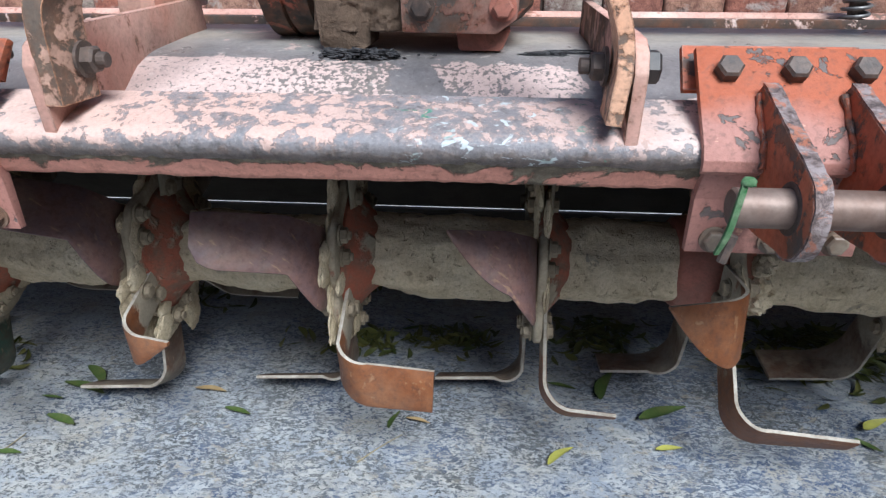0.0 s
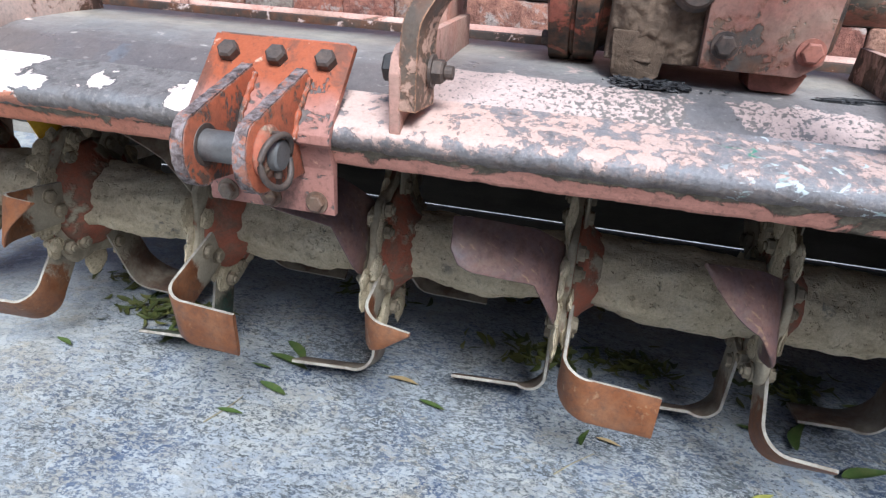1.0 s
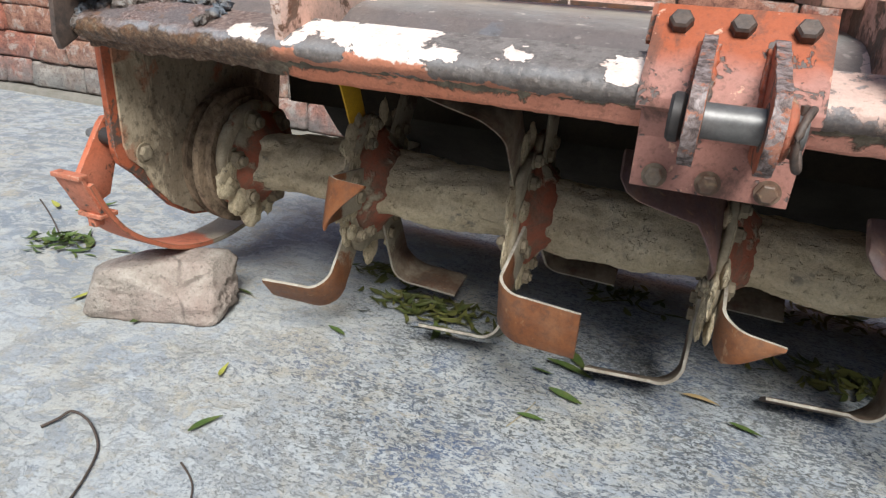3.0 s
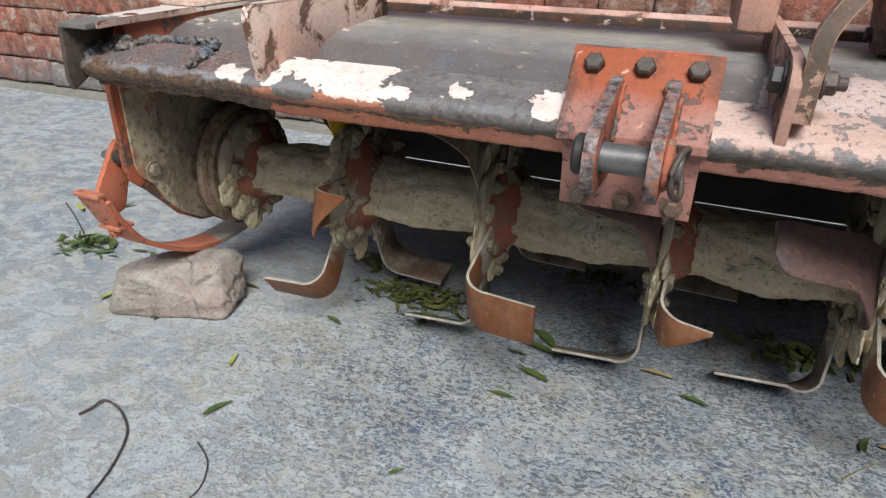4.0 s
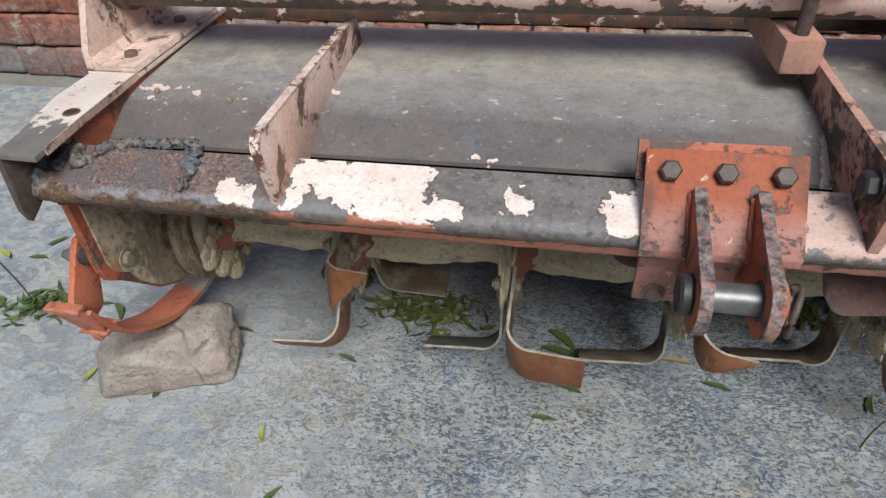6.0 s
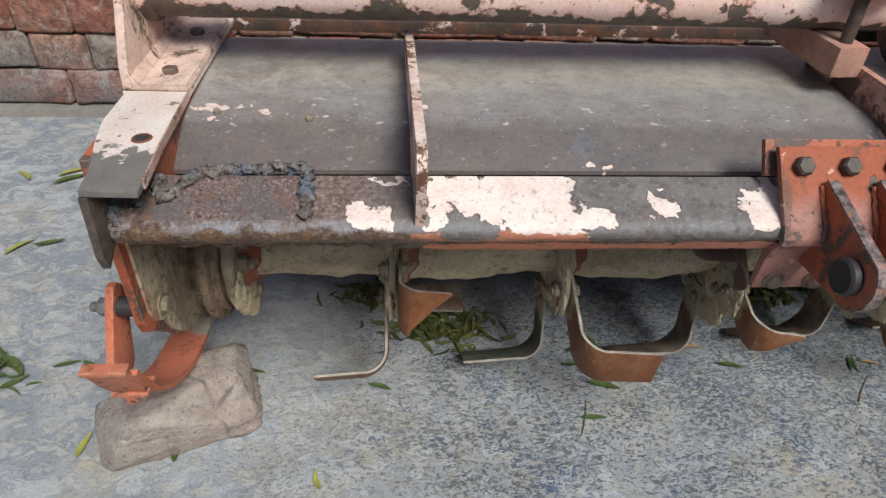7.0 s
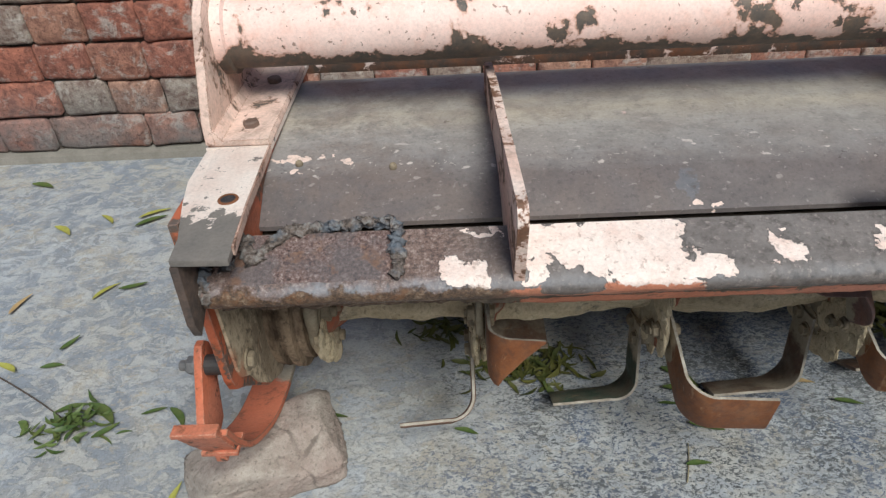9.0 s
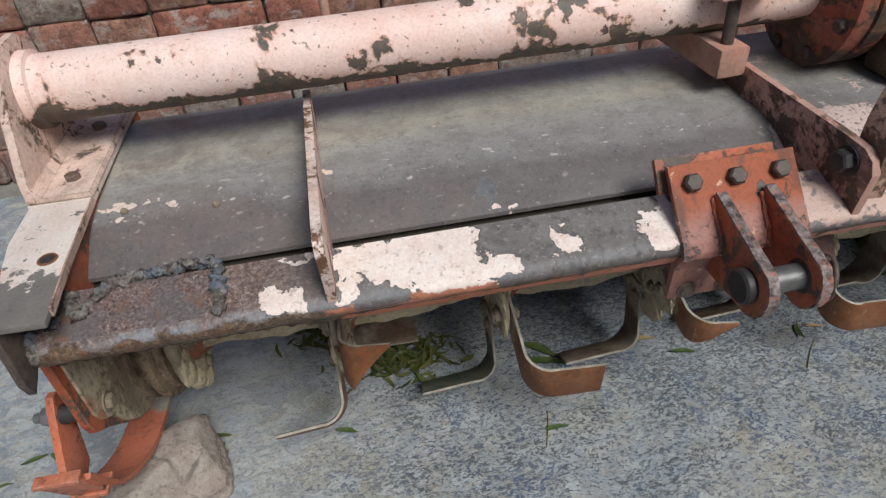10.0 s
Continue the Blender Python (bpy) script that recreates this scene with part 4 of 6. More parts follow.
def strap(path, across, half, thick, bm=None):
    """A flat band along a path; across is its width direction."""
    bm = bm or bmesh.new()
    pts, across = [Vector(p) for p in path], Vector(across).normalized()
    rows = []
    for i, p in enumerate(pts):
        d = (pts[min(i + 1, len(pts) - 1)] - pts[max(i - 1, 0)]).normalized()
        n = d.cross(across).normalized()
        rows.append([bm.verts.new(p + across * half * a + n * thick * b) for a, b in ((-1, -0.5), (1, -0.5), (1, 0.5), (-1, 0.5))])
    for a, b in zip(rows, rows[1:]):
        for k in range(4):
            bm.faces.new((a[k], a[(k + 1) % 4], b[(k + 1) % 4], b[k]))
    bm.faces.new(rows[0])
    bm.faces.new(rows[-1])
    return bm


# ---- ground ----
bm = bmesh.new()
bmesh.ops.create_grid(bm, x_segments=8, y_segments=8, size=400)
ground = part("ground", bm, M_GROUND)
tagged(ground, "worn blue-grey concrete yard with dark trowel streaks", "ground", kind="structure")

# ---- the rotavator: frame and deck ----
LEFT, RIGHT = -1.318, 1.205
AXY, AXZ = 0.905, 0.275
rotavator = thing("rotavator", "faded orange-pink tractor rotavator with muddy rotor and rusty blades", "rotavator")

# deck sheet: steep front, flat top, rear lip
top = [(0.6955, 0.5455), (0.745, 0.572), (0.775, 0.580), (0.80, 0.583), (0.90, 0.587), (1.02, 0.588), (1.06, 0.578), (1.09, 0.55), (1.10, 0.50)]
prof = top + [(y - (0.006 if z < 0.57 and y > 1 else 0), z - 0.006 + (0 if y < 1.05 else 0.004)) for y, z in reversed(top)]
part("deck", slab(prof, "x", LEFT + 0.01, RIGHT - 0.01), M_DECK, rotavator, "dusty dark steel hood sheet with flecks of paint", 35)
# dark lining sheet; gives the black slot behind the front bar
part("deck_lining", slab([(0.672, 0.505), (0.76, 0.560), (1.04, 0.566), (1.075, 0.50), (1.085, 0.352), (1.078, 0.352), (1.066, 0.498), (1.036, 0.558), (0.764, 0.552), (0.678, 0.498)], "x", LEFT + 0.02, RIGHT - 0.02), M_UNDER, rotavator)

# front bar: a folded channel with a round nose and a peach lip below
nose = [(0.652, 0.564), (0.620, 0.556), (0.596, 0.549), (0.584, 0.544), (0.578, 0.538), (0.577, 0.531), (0.579, 0.5245), (0.5832, 0.5190)]
nose = spline_2d(nose, 3)
bm = bmesh.new()
rows = []
for i in range(641):
    x = LEFT + 0.02 + (RIGHT - LEFT - 0.04) * i / 640
    crust = 0.3 + 1.0 * max(0.0, min(1.0, (-0.96 - x) / 0.08))
    row = []
    for k, (y, z) in enumerate(nose):
        under = max(0.0, min(1.0, (0.532 - z) / 0.012))
        q = Vector((x * 70, y * 70, z * 70))
        lump = (0.0009 * noise.noise(q * 0.5) + 0.0004 * noise.noise(q * 1.6)) + under * crust * (0.0014 * noise.noise(q) + 0.0016 * noise.noise(q * 2.4) + 0.0010 * noise.noise(q * 5))
        torn = max(0.0, min(1.0, (0.5255 - z) / 0.006)) * (0.0035 * noise.noise(Vector((x * 26, 2, 0))) + 0.0022 * noise.noise(Vector((x * 95, 6, 0))))
        row.append(bm.verts.new((x, y - lump - torn * 0.5, z + lump * 0.5 + torn)))
    row += [bm.verts.new((x, y + 0.007, z - 0.006)) for y, z in (nose[-1], nose[-6], nose[6], nose[0])]
    rows.append(row)
for a, b in zip(rows, rows[1:]):
    for k in range(len(a)):
        n = (k + 1) % len(a)
        bm.faces.new((a[k], a[n], b[n], b[k]))
bm.faces.new(rows[0])
bm.faces.new(rows[-1])
part("front_bar", bm, M_BAR, rotavator, "folded front bar of worn grey steel with flaking pink paint", 40)
bm = bmesh.new()
cols = 700
grid = []
for i in range(cols + 1):
    x = LEFT + 0.03 + (RIGHT - LEFT - 0.06) * i / cols
    rough = 0.35 + 0.8 * max(0.0, min(1.0, (-0.9 - x) / 0.15))
    j = (0.004 * noise.noise(Vector((x * 9, 1, 0))) + 0.003 * noise.noise(Vector((x * 40, 5, 0))) + 0.0018 * noise.noise(Vector((x * 110, 8, 0)))) * rough
    j += 0.007 * max(0.0, min(1.0, (-0.93 - x) / 0.13))
    ring = []
    for k, (y, z) in enumerate(((0.5812, 0.5245), (0.5835, 0.5195), (0.5868, 0.5145), (0.5900, 0.5095), (0.5930, 0.5045), (0.5958, 0.4998), (0.5980, 0.4960), (0.604, 0.498), (0.606, 0.515))):
        q = Vector((x * 55, k * 0.9, 3))
        lump = (0.0032 * noise.noise(q) + 0.0016 * noise.noise(q * 2.7)) * rough * (1.0 if k < 7 else 0.3)
        ring.append(bm.verts.new((x, y - lump * 0.85, z - lump * 0.4 + j * (min(k, 6) / 6 if k < 8 else 0.2))))
    grid.append(ring)
for a, b in zip(grid, grid[1:]):
    for k in range(9):
        bm.faces.new((a[k], a[(k + 1) % 9], b[(k + 1) % 9], b[k]))
part("front_lip", bm, M_LIP, rotavator, "peach-painted lower lip with soil crust", 0)
rng = random.Random(5)

# studs standing out of the deck
for x, y, z in ((-1.205, 0.692, 0.543), (-1.104, 0.768, 0.579), (-1.222, 0.780, 0.5815)):
    part("stud", lathe((x, y, z - 0.004), (x, y - 0.003, z + 0.005), [(0, 0.005), (0.6, 0.0048), (0.9, 0.0040), (1, 0.003), (0.8, 0.002)], 14), M_BOLT_MUD, rotavator, "small worn stud", 0)

# side plates
outline = [(0.648, 0.585), (0.646, 0.335), (0.653, 0.312), (0.680, 0.288), (0.715, 0.250), (0.750, 0.210), (0.80, 0.178), (0.88, 0.160), (0.965, 0.175), (1.03, 0.215), (1.07, 0.29), (1.085, 0.40), (1.085, 0.585)]
for x0, nm in ((-1.344, "left"), (RIGHT, "right")):
    side = part("side_plate", slab(outline, "x", x0, x0 + 0.012, 0.0015), M_ORANGE, rotavator, "orange side plate with dusty inner face", 35)
    inn = [(y + (0.016 if y < 0.69 else 0), z - (0.02 if z > 0.58 else -0.006)) for y, z in outline]
    xi = -1.3315 if nm == "left" else RIGHT - 0.0045
    part("soil_film", slab(inn, "x", xi, xi + 0.004), M_SIDE_IN, side, "dried soil film", 35)

# welded patch at the end of the bar
WELDS = ([(-1.274, 0.604, 0.556), (-1.273, 0.632, 0.566), (-1.262, 0.642, 0.569), (-1.248, 0.614, 0.560), (-1.234, 0.630, 0.565), (-1.209, 0.648, 0.571), (-1.16, 0.655, 0.573), (-1.125, 0.658, 0.574), (-1.100, 0.655, 0.573), (-1.093, 0.642, 0.569), (-1.095, 0.622, 0.562), (-1.089, 0.605, 0.557), (-1.095, 0.590, 0.552)],
         [(-1.300, 0.645, 0.566), (-1.300, 0.612, 0.556), (-1.298, 0.590, 0.547), (-1.288, 0.580, 0.532)])
for line in WELDS:
    run = spline(line, 34)
    bm = tube_along(run, 0.0066, 18)
    for v in bm.verts:
        q = v.co * 55
        v.co += Vector((noise.noise(q), noise.noise(q + Vector((7, 0, 0))), noise.noise(q + Vector((0, 7, 0))))) * 0.0042 + Vector((noise.noise(q * 2.5), noise.noise(q * 2.5 + Vector((3, 0, 0))), 0.5 * noise.noise(q * 2.5 + Vector((0, 3, 0))))) * 0.005 + Vector((noise.noise(q * 6), noise.noise(q * 6 + Vector((4, 0, 0))), noise.noise(q * 6 + Vector((0, 4, 0))))) * 0.0035
        v.co.z -= 0.002
    part("weld_bead", bm, M_WELD, rotavator, "lumpy bluish weld bead", 0)
bm = bmesh.new()
bmesh.ops.create_grid(bm, x_segments=60, y_segments=16, size=0.5)
for v in bm.verts:
    x, s = -1.185 + v.co.x * 0.175, v.co.y + 0.5
    q = Vector((x * 60, s * 5, 0))
    v.co = (x, 0.586 + 0.064 * s, 0.5475 + 0.021 * s + 0.0012 * noise.noise(q) + 0.0008 * noise.noise(q * 3) - 0.004 * (abs(v.co.x) > 0.49 or abs(v.co.y) > 0.49))
part("weld_patch", bm, patch_material(), rotavator, "rough rusty patch plate", 0)

# end plate on top with its folded gusset in front
endp = part("end_plate", slab([(-1.309, 0.563), (-1.250, 0.561), (-1.256, 0.66), (-1.260, 0.7955), (-1.328, 0.7955), (-1.322, 0.72)], "z", 0.592, 0.600, 0.0015), M_PLATE, rotavator, "flat end plate with worn whitish paint", 35)
part("side_flange", slab([(-1.3105, 0.590), (-1.3285, 0.7955), (-1.3395, 0.7955), (-1.340, 0.72), (-1.331, 0.672)], "z", 0.588, 0.5975, 0.001), M_PLATE, endp, "", 35)
part("edge_paint", strap([(-1.2500, 0.58, 0.5965), (-1.2552, 0.66, 0.5965), (-1.2572, 0.73, 0.5965), (-1.2592, 0.7955, 0.5965)], (0, 0, 1), 0.0052, 0.0025), M_HORN, endp, "rusty chipped edge", 35)
part("front_gusset", slab([(0.563, 0.591), (0.556, 0.520), (0.562, 0.500), (0.585, 0.512), (0.640, 0.545), (0.66, 0.591)], "x", -1.311, -1.302, 0.001), M_BOLT, endp, "dark rusty gusset", 35)
part("side_gusset", slab([(0.640, 0.590), (1.08, 0.590), (1.08, 0.55), (0.76, 0.55), (0.65, 0.515)], "x", -1.268, -1.262), M_ORANGE, endp, "", 35)
# no real hole: a black disc paints its dark inside
part("bolt_hole", rod((-1.279, 0.672, 0.5996), (-1.279, 0.672, 0.6004), 0.0085, 24), M_BLACK, endp, "black disc that stands for an empty rust-rimmed bolt hole")
part("hole_rim", lathe((-1.279, 0.672, 0.5998), (-1.279, 0.672, 0.6012), [(0, 0.0118), (1, 0.0110), (1, 0.0085), (0, 0.0085)], 24), M_BLADE_RUST, endp)
part("rear_plate", box((-1.341, 0.7965, 0.592), (-1.258, 1.085, 0.600), 0.0015), M_PLATE, rotavator, "", 35)

# horn: foot and upright that carry the frame tube
TUBE = (0.925, 0.702)
horn = part("horn", slab([(-1.337, 0.601), (-1.337, 0.618), (-1.326, 0.622), (-1.318, 0.609), (-1.260, 0.609), (-1.257, 0.601)], "y", 0.797, 1.055, 0.001), M_HORN, rotavator, "pink bolted foot of the frame tube", 35)
up = [(0.795, 0.604), (0.799, 0.632), (0.835, 0.70), (0.862, 0.745), (0.90, 0.772), (0.95, 0.772), (0.988, 0.745), (1.0, 0.70), (1.05, 0.64), (1.055, 0.604)]
part("upright", slab(up, "x", -1.339, -1.327, 0.0015), M_HORN, horn, "", 35)
for y in (0.838, 0.985):
    part("bolt", lathe((-1.290, y, 0.609), (-1.290, y, 0.6165), [(0, 0.0105), (0.8, 0.0105), (1, 0.008)], 6), M_RUSTPIN, horn, "rusty bolt head")

# frame tube from the horn to the gearbox, and on beyond it
part("frame_tube", lathe((-1.327, *TUBE), (-0.20, *TUBE), [(0, 0.0), (0, 0.052), (0.012, 0.052), (0.014, 0.0455), (0.5, 0.0455), (1, 0.0455)], 48), M_TUBE, rotavator, "pale pink frame tube with dark chipped spots", 40)
part("frame_tube", lathe((0.10, *TUBE), (RIGHT, *TUBE), [(0, 0.046), (1, 0.046)], 40), M_CAST, rotavator, "", 40)
# ribs on the deck
rib = [(0.586, 0.534), (0.568, 0.624), (0.576, 0.636), (0.587, 0.639), (0.70, 0.638), (0.92, 0.634), (0.96, 0.634), (0.97, 0.585), (0.79, 0.581), (0.745, 0.569), (0.66, 0.525), (0.60, 0.545)]
bm = slab(rib, "x", -0.972, -0.960, 0.002)
for v in bm.verts:
    v.co.x -= 0.022 * (v.co.y - 0.58)
rib_a = part("deck_rib", bm, M_RIB, rotavator, "upright pink rib with chipped edges", 35)
edge = [(-0.966 - 0.022 * (y - 0.58), y, z) for y, z in spline_2d([(0.5835, 0.538), (0.5755, 0.580), (0.5670, 0.622), (0.574, 0.6372), (0.587, 0.6402), (0.64, 0.6400), (0.70, 0.6392), (0.80, 0.6375), (0.90, 0.6358)], 5)]
part("edge_paint", strap(edge, (1, 0, 0), 0.0056, 0.002), M_RIBEDGE, rib_a, "pale chipped paint on the rib's edge", 35)
rib2 = [(0.580, 0.534), (0.572, 0.60), (0.579, 0.616), (0.595, 0.625), (0.63, 0.627), (0.80, 0.628), (0.95, 0.630), (0.96, 0.585), (0.79, 0.581), (0.745, 0.569), (0.66, 0.525), (0.60, 0.545)]
for x, tip, tail, skew in ((-0.3235, -1, 0.026, 0.035), (0.193, 1, -0.0225, 0.0)):
    bm = slab(rib2, "x", x - 0.006, x + 0.006, 0.002)
    for v in bm.verts:
        v.co.x -= skew * (v.co.y - 0.58)
    r = part("deck_rib", bm, [M_RIBDIRT, M_PINK], rotavator, "pink rib with a bolted mast strut", 35)
    for f in r.data.polygons:
        f.material_index = 0 if f.normal.x < -0.5 else 1
    part("bolt", bolt_mesh((x + 0.007 * tip, 0.612, 0.600), (tip, 0, 0), 0.015, 0.012), M_PINHEAD, r)
    part("nut", bolt_mesh((x + tail, 0.612, 0.600), (-tip, 0, 0), 0.0128, 0.011, 0.009), M_BOLT, r, "rusty nut")

# mast struts
lean = spline([(-0.308, 0.600, 0.565), (-0.308, 0.599, 0.605), (-0.307, 0.599, 0.640), (-0.300, 0.603, 0.662), (-0.275, 0.617, 0.700), (-0.205, 0.655, 0.795), (-0.10, 0.71, 0.93)], 5)
part("mast_strut", strap(lean, (0.1, 1, 0), 0.025, 0.018), M_STRUT, rotavator, "bent flat mast strut with worn brown-pink paint", 35)
bow = spline([(0.175, 0.590, 0.560), (0.178, 0.592, 0.585), (0.180, 0.594, 0.605), (0.178, 0.598, 0.632), (0.166, 0.60, 0.664), (0.146, 0.60, 0.70), (0.09, 0.60, 0.80), (0.03, 0.60, 0.92)], 5)
part("mast_strut", strap(bow, (0.05, 1, 0), 0.026, 0.013), M_PEACH, rotavator, "bowed mast strut with chipped peach paint", 35)

# square clamp block under the frame tube with its threaded rod
blk = part("clamp_block", slab([(-0.384, 0.615), (-0.338, 0.615), (-0.338, 0.658), (-0.384, 0.658)], "y", 0.836, 1.02, 0.003), M_PINK, rotavator, "square pink clamp block", 35)
blk.matrix_basis = Matrix.Translation((-0.361, 0.84, 0.63)) @ pose(0, 0, 0, 0, 0, 4) @ Matrix.Translation((0.361, -0.84, -0.63))
part("rod", rod((-0.361, 0.860, 0.655), (-0.358, 0.868, 0.80), 0.009, 16), M_BOLT, blk, "threaded rod")
part("clamp_plate", box((-0.40, 0.835, 0.728), (-0.30, 0.905, 0.775), 0.003), M_PINK, blk, "", 35)

# gearbox
gear = part("gearbox", slab([(-0.125, 0.625), (-0.105, 0.606), (0.09, 0.606), (0.118, 0.632), (0.125, 0.90), (0.09, 0.95), (-0.09, 0.95), (-0.13, 0.90)], "y", 0.80, 1.06, 0.02), M_CAST, rotavator, "dirt-caked cast gearbox with a bolted cover", 35)
M_CAKE = simple("gearbox_soil_cake", (0.075, 0.052, 0.038), (0.17, 0.118, 0.082), 38, 0.95, 1.0, 0.006)
bm = bmesh.new()
bmesh.ops.create_grid(bm, x_segments=90, y_segments=150, size=0.5)
for v in bm.verts:
    u, w = v.co.x + 0.5, v.co.y + 0.5
    x, z = -0.134 + 0.118 * u, 0.604 + 0.30 * w
    q = Vector((x * 60, z * 60, 3))
    out = 0.016 * math.sin(math.pi * min(1, max(0, u))) ** 0.5 + 0.007 * noise.noise(q * 0.55) + 0.004 * noise.noise(q * 1.7) - 0.005 * max(0.0, noise.noise(q * 1.1 + Vector((9, 0, 0)))) - 0.002 * abs(noise.noise(q * 3.6))
    v.co = (x, 0.802 - out + (0.02 if u < 0.001 or u > 0.999 or w < 0.001 else 0), z)
part("soil_cake", bm, M_CAKE, gear, "rough dark soil cake on the casting", 0)
boss = slab([(-0.128, 0.640), (-0.124, 0.590), (-0.118, 0.586), (-0.074, 0.586), (-0.068, 0.590), (-0.064, 0.640)], "y", 0.786, 0.86, 0.004)
bmesh.ops.subdivide_edges(boss, edges=boss.edges, cuts=4, use_grid_fill=True)
for v in boss.verts:
    v.co.y -= 0.004 * noise.noise(v.co * 60) + 0.002 * noise.noise(v.co * 170)
part("boss", boss, M_CAKE, gear, "soil-caked boss", 40)
part("cover", slab([(-0.028, 0.607), (0.076, 0.606), (0.098, 0.622), (0.106, 0.75), (-0.032, 0.75)], "y", 0.772, 0.800, 0.003), worn_paint("cover_paint", (0.30, 0.105, 0.08), (0.24, 0.18, 0.14), 0.70, dust=0.5), gear, "dull pinkish bolted cover plate", 35)
for x, m in ((-0.006, M_BOLT), (0.082, M_CASTRED)):
    part("bolt", bolt_mesh((x, 0.772, 0.634), (0, -1, 0), 0.0115, 0.009), m, gear)
part("foot", slab([(0.030, 0.608), (0.033, 0.588), (0.037, 0.585), (0.080, 0.585), (0.084, 0.588), (0.092, 0.608)], "y", 0.795, 0.86, 0.002), M_CASTRED, gear, "", 35)
part("flange_ring", lathe((-0.215, *TUBE), (-0.125, *TUBE), [(0, 0.062), (0.08, 0.105), (0.1, 0.118), (0.38, 0.118), (0.40, 0.112), (0.44, 0.112), (0.46, 0.118), (0.75, 0.118), (0.8, 0.10), (1, 0.09)], 40), M_CAST, gear, "red bolted flange ring", 35)
for k in range(8):
    a = k * math.pi / 4 + 0.3
    part("bolt", bolt_mesh((-0.206, TUBE[0] + 0.098 * math.cos(a), TUBE[1] + 0.098 * math.sin(a)), (-1, 0, 0), 0.010, 0.008), M_BOLT, gear)
part("filler_plug", lathe((-0.045, 0.80, 0.690), (-0.045, 0.765, 0.690), [(0, 0.026), (0.5, 0.026), (0.55, 0.021), (0.9, 0.021), (1, 0.018), (1, 0.008), (0.8, 0.008)], 28), M_BOLT, gear, "worn round plug", 35)
bm = bmesh.new()
for i, (x, y, sx, sy) in enumerate(((-0.080, 0.776, 0.030, 0.011), (-0.052, 0.772, 0.018, 0.007), (-0.105, 0.780, 0.016, 0.007), (0.150, 0.800, 0.035, 0.004), (0.165, 0.815, 0.030, 0.003), (0.13, 0.79, 0.022, 0.003))):
    blob((x, y, 0.583), (sx, sy, 0.0055 if i < 3 else 0.002), 0.75, 5.5, i, 4, bm)
for i in range(40):
    blob((-0.078 + rng.gauss(0, 0.034), 0.775 + rng.gauss(0, 0.012), 0.5835), (rng.uniform(0.001, 0.004), rng.uniform(0.001, 0.003), rng.uniform(0.001, 0.002)), 0.5, 2, i, 1, bm)
tagged(part("grease", bm, M_BLACK, rotavator, smooth=35), kind="stuff")

# rear of the machine: board, hanger bar and spring rod
part("leveling_board", slab([(1.092, 0.36), (1.11, 0.34), (1.16, 0.285), (1.240, 0.218), (1.245, 0.224), (1.166, 0.292), (1.117, 0.346), (1.098, 0.365)], "x", -1.235, RIGHT - 0.02), M_FLAP, rotavator, "curved rear leveling board", 35)
# added sheet that keeps light from the rear off the ground below
part("light_blocking_tail", slab([(1.246, 0.2085), (1.262, 0.150), (1.285, 0.090), (1.315, 0.048), (1.345, 0.030), (1.348, 0.037), (1.322, 0.055), (1.293, 0.094), (1.270, 0.154), (1.254, 0.2105)], "x", -1.235, RIGHT - 0.02), M_FLAP, rotavator, "added tail below the leveling board that blocks light from behind", 35)
part("rear_rail", box((LEFT, 1.106, 0.572), (RIGHT, 1.121, 0.592), 0.002), worn_paint("rail_paint", (0.66, 0.45, 0.38), (0.82, 0.74, 0.70), 0.53, under=(0.06, 0.045, 0.038), dust=0.1, scale=24, stain=0.2), rotavator, "rear rail with chipped whitish paint", 35)
part("rear_rail", rod((LEFT, 1.165, 0.585), (RIGHT, 1.165, 0.585), 0.012, 16), M_PINK, rotavator, "", 35)
sx = 0.624
spring = part("spring_rod", rod((sx, 1.13, 0.56), (sx, 1.13, 0.86), 0.011, 16), M_BOLT, rotavator, "rod with a coil spring")
coil = [(sx + 0.0185 * math.cos(a * 0.45), 1.13 + 0.0185 * math.sin(a * 0.45), 0.588 + 0.00086 * a) for a in range(300)]
part("coil_spring", tube_along(coil, 0.003, 6), M_PIN, spring, "grey steel coil", 0)
hook = part("tie_rod", rod((-0.93, 1.14, 0.585), (-0.93, 1.14, 0.80), 0.008, 12), M_PINK, rotavator, "upright tie rod with a crossed pin")
part("pin", rod((-0.98, 1.14, 0.755), (-0.87, 1.14, 0.765), 0.006, 10), M_BOLT, hook)
part("nut", bolt_mesh((-0.93, 1.14, 0.76), (0, -1, 0), 0.016, 0.02), M_BOLT, hook)

# ---- lower hitch brackets ----


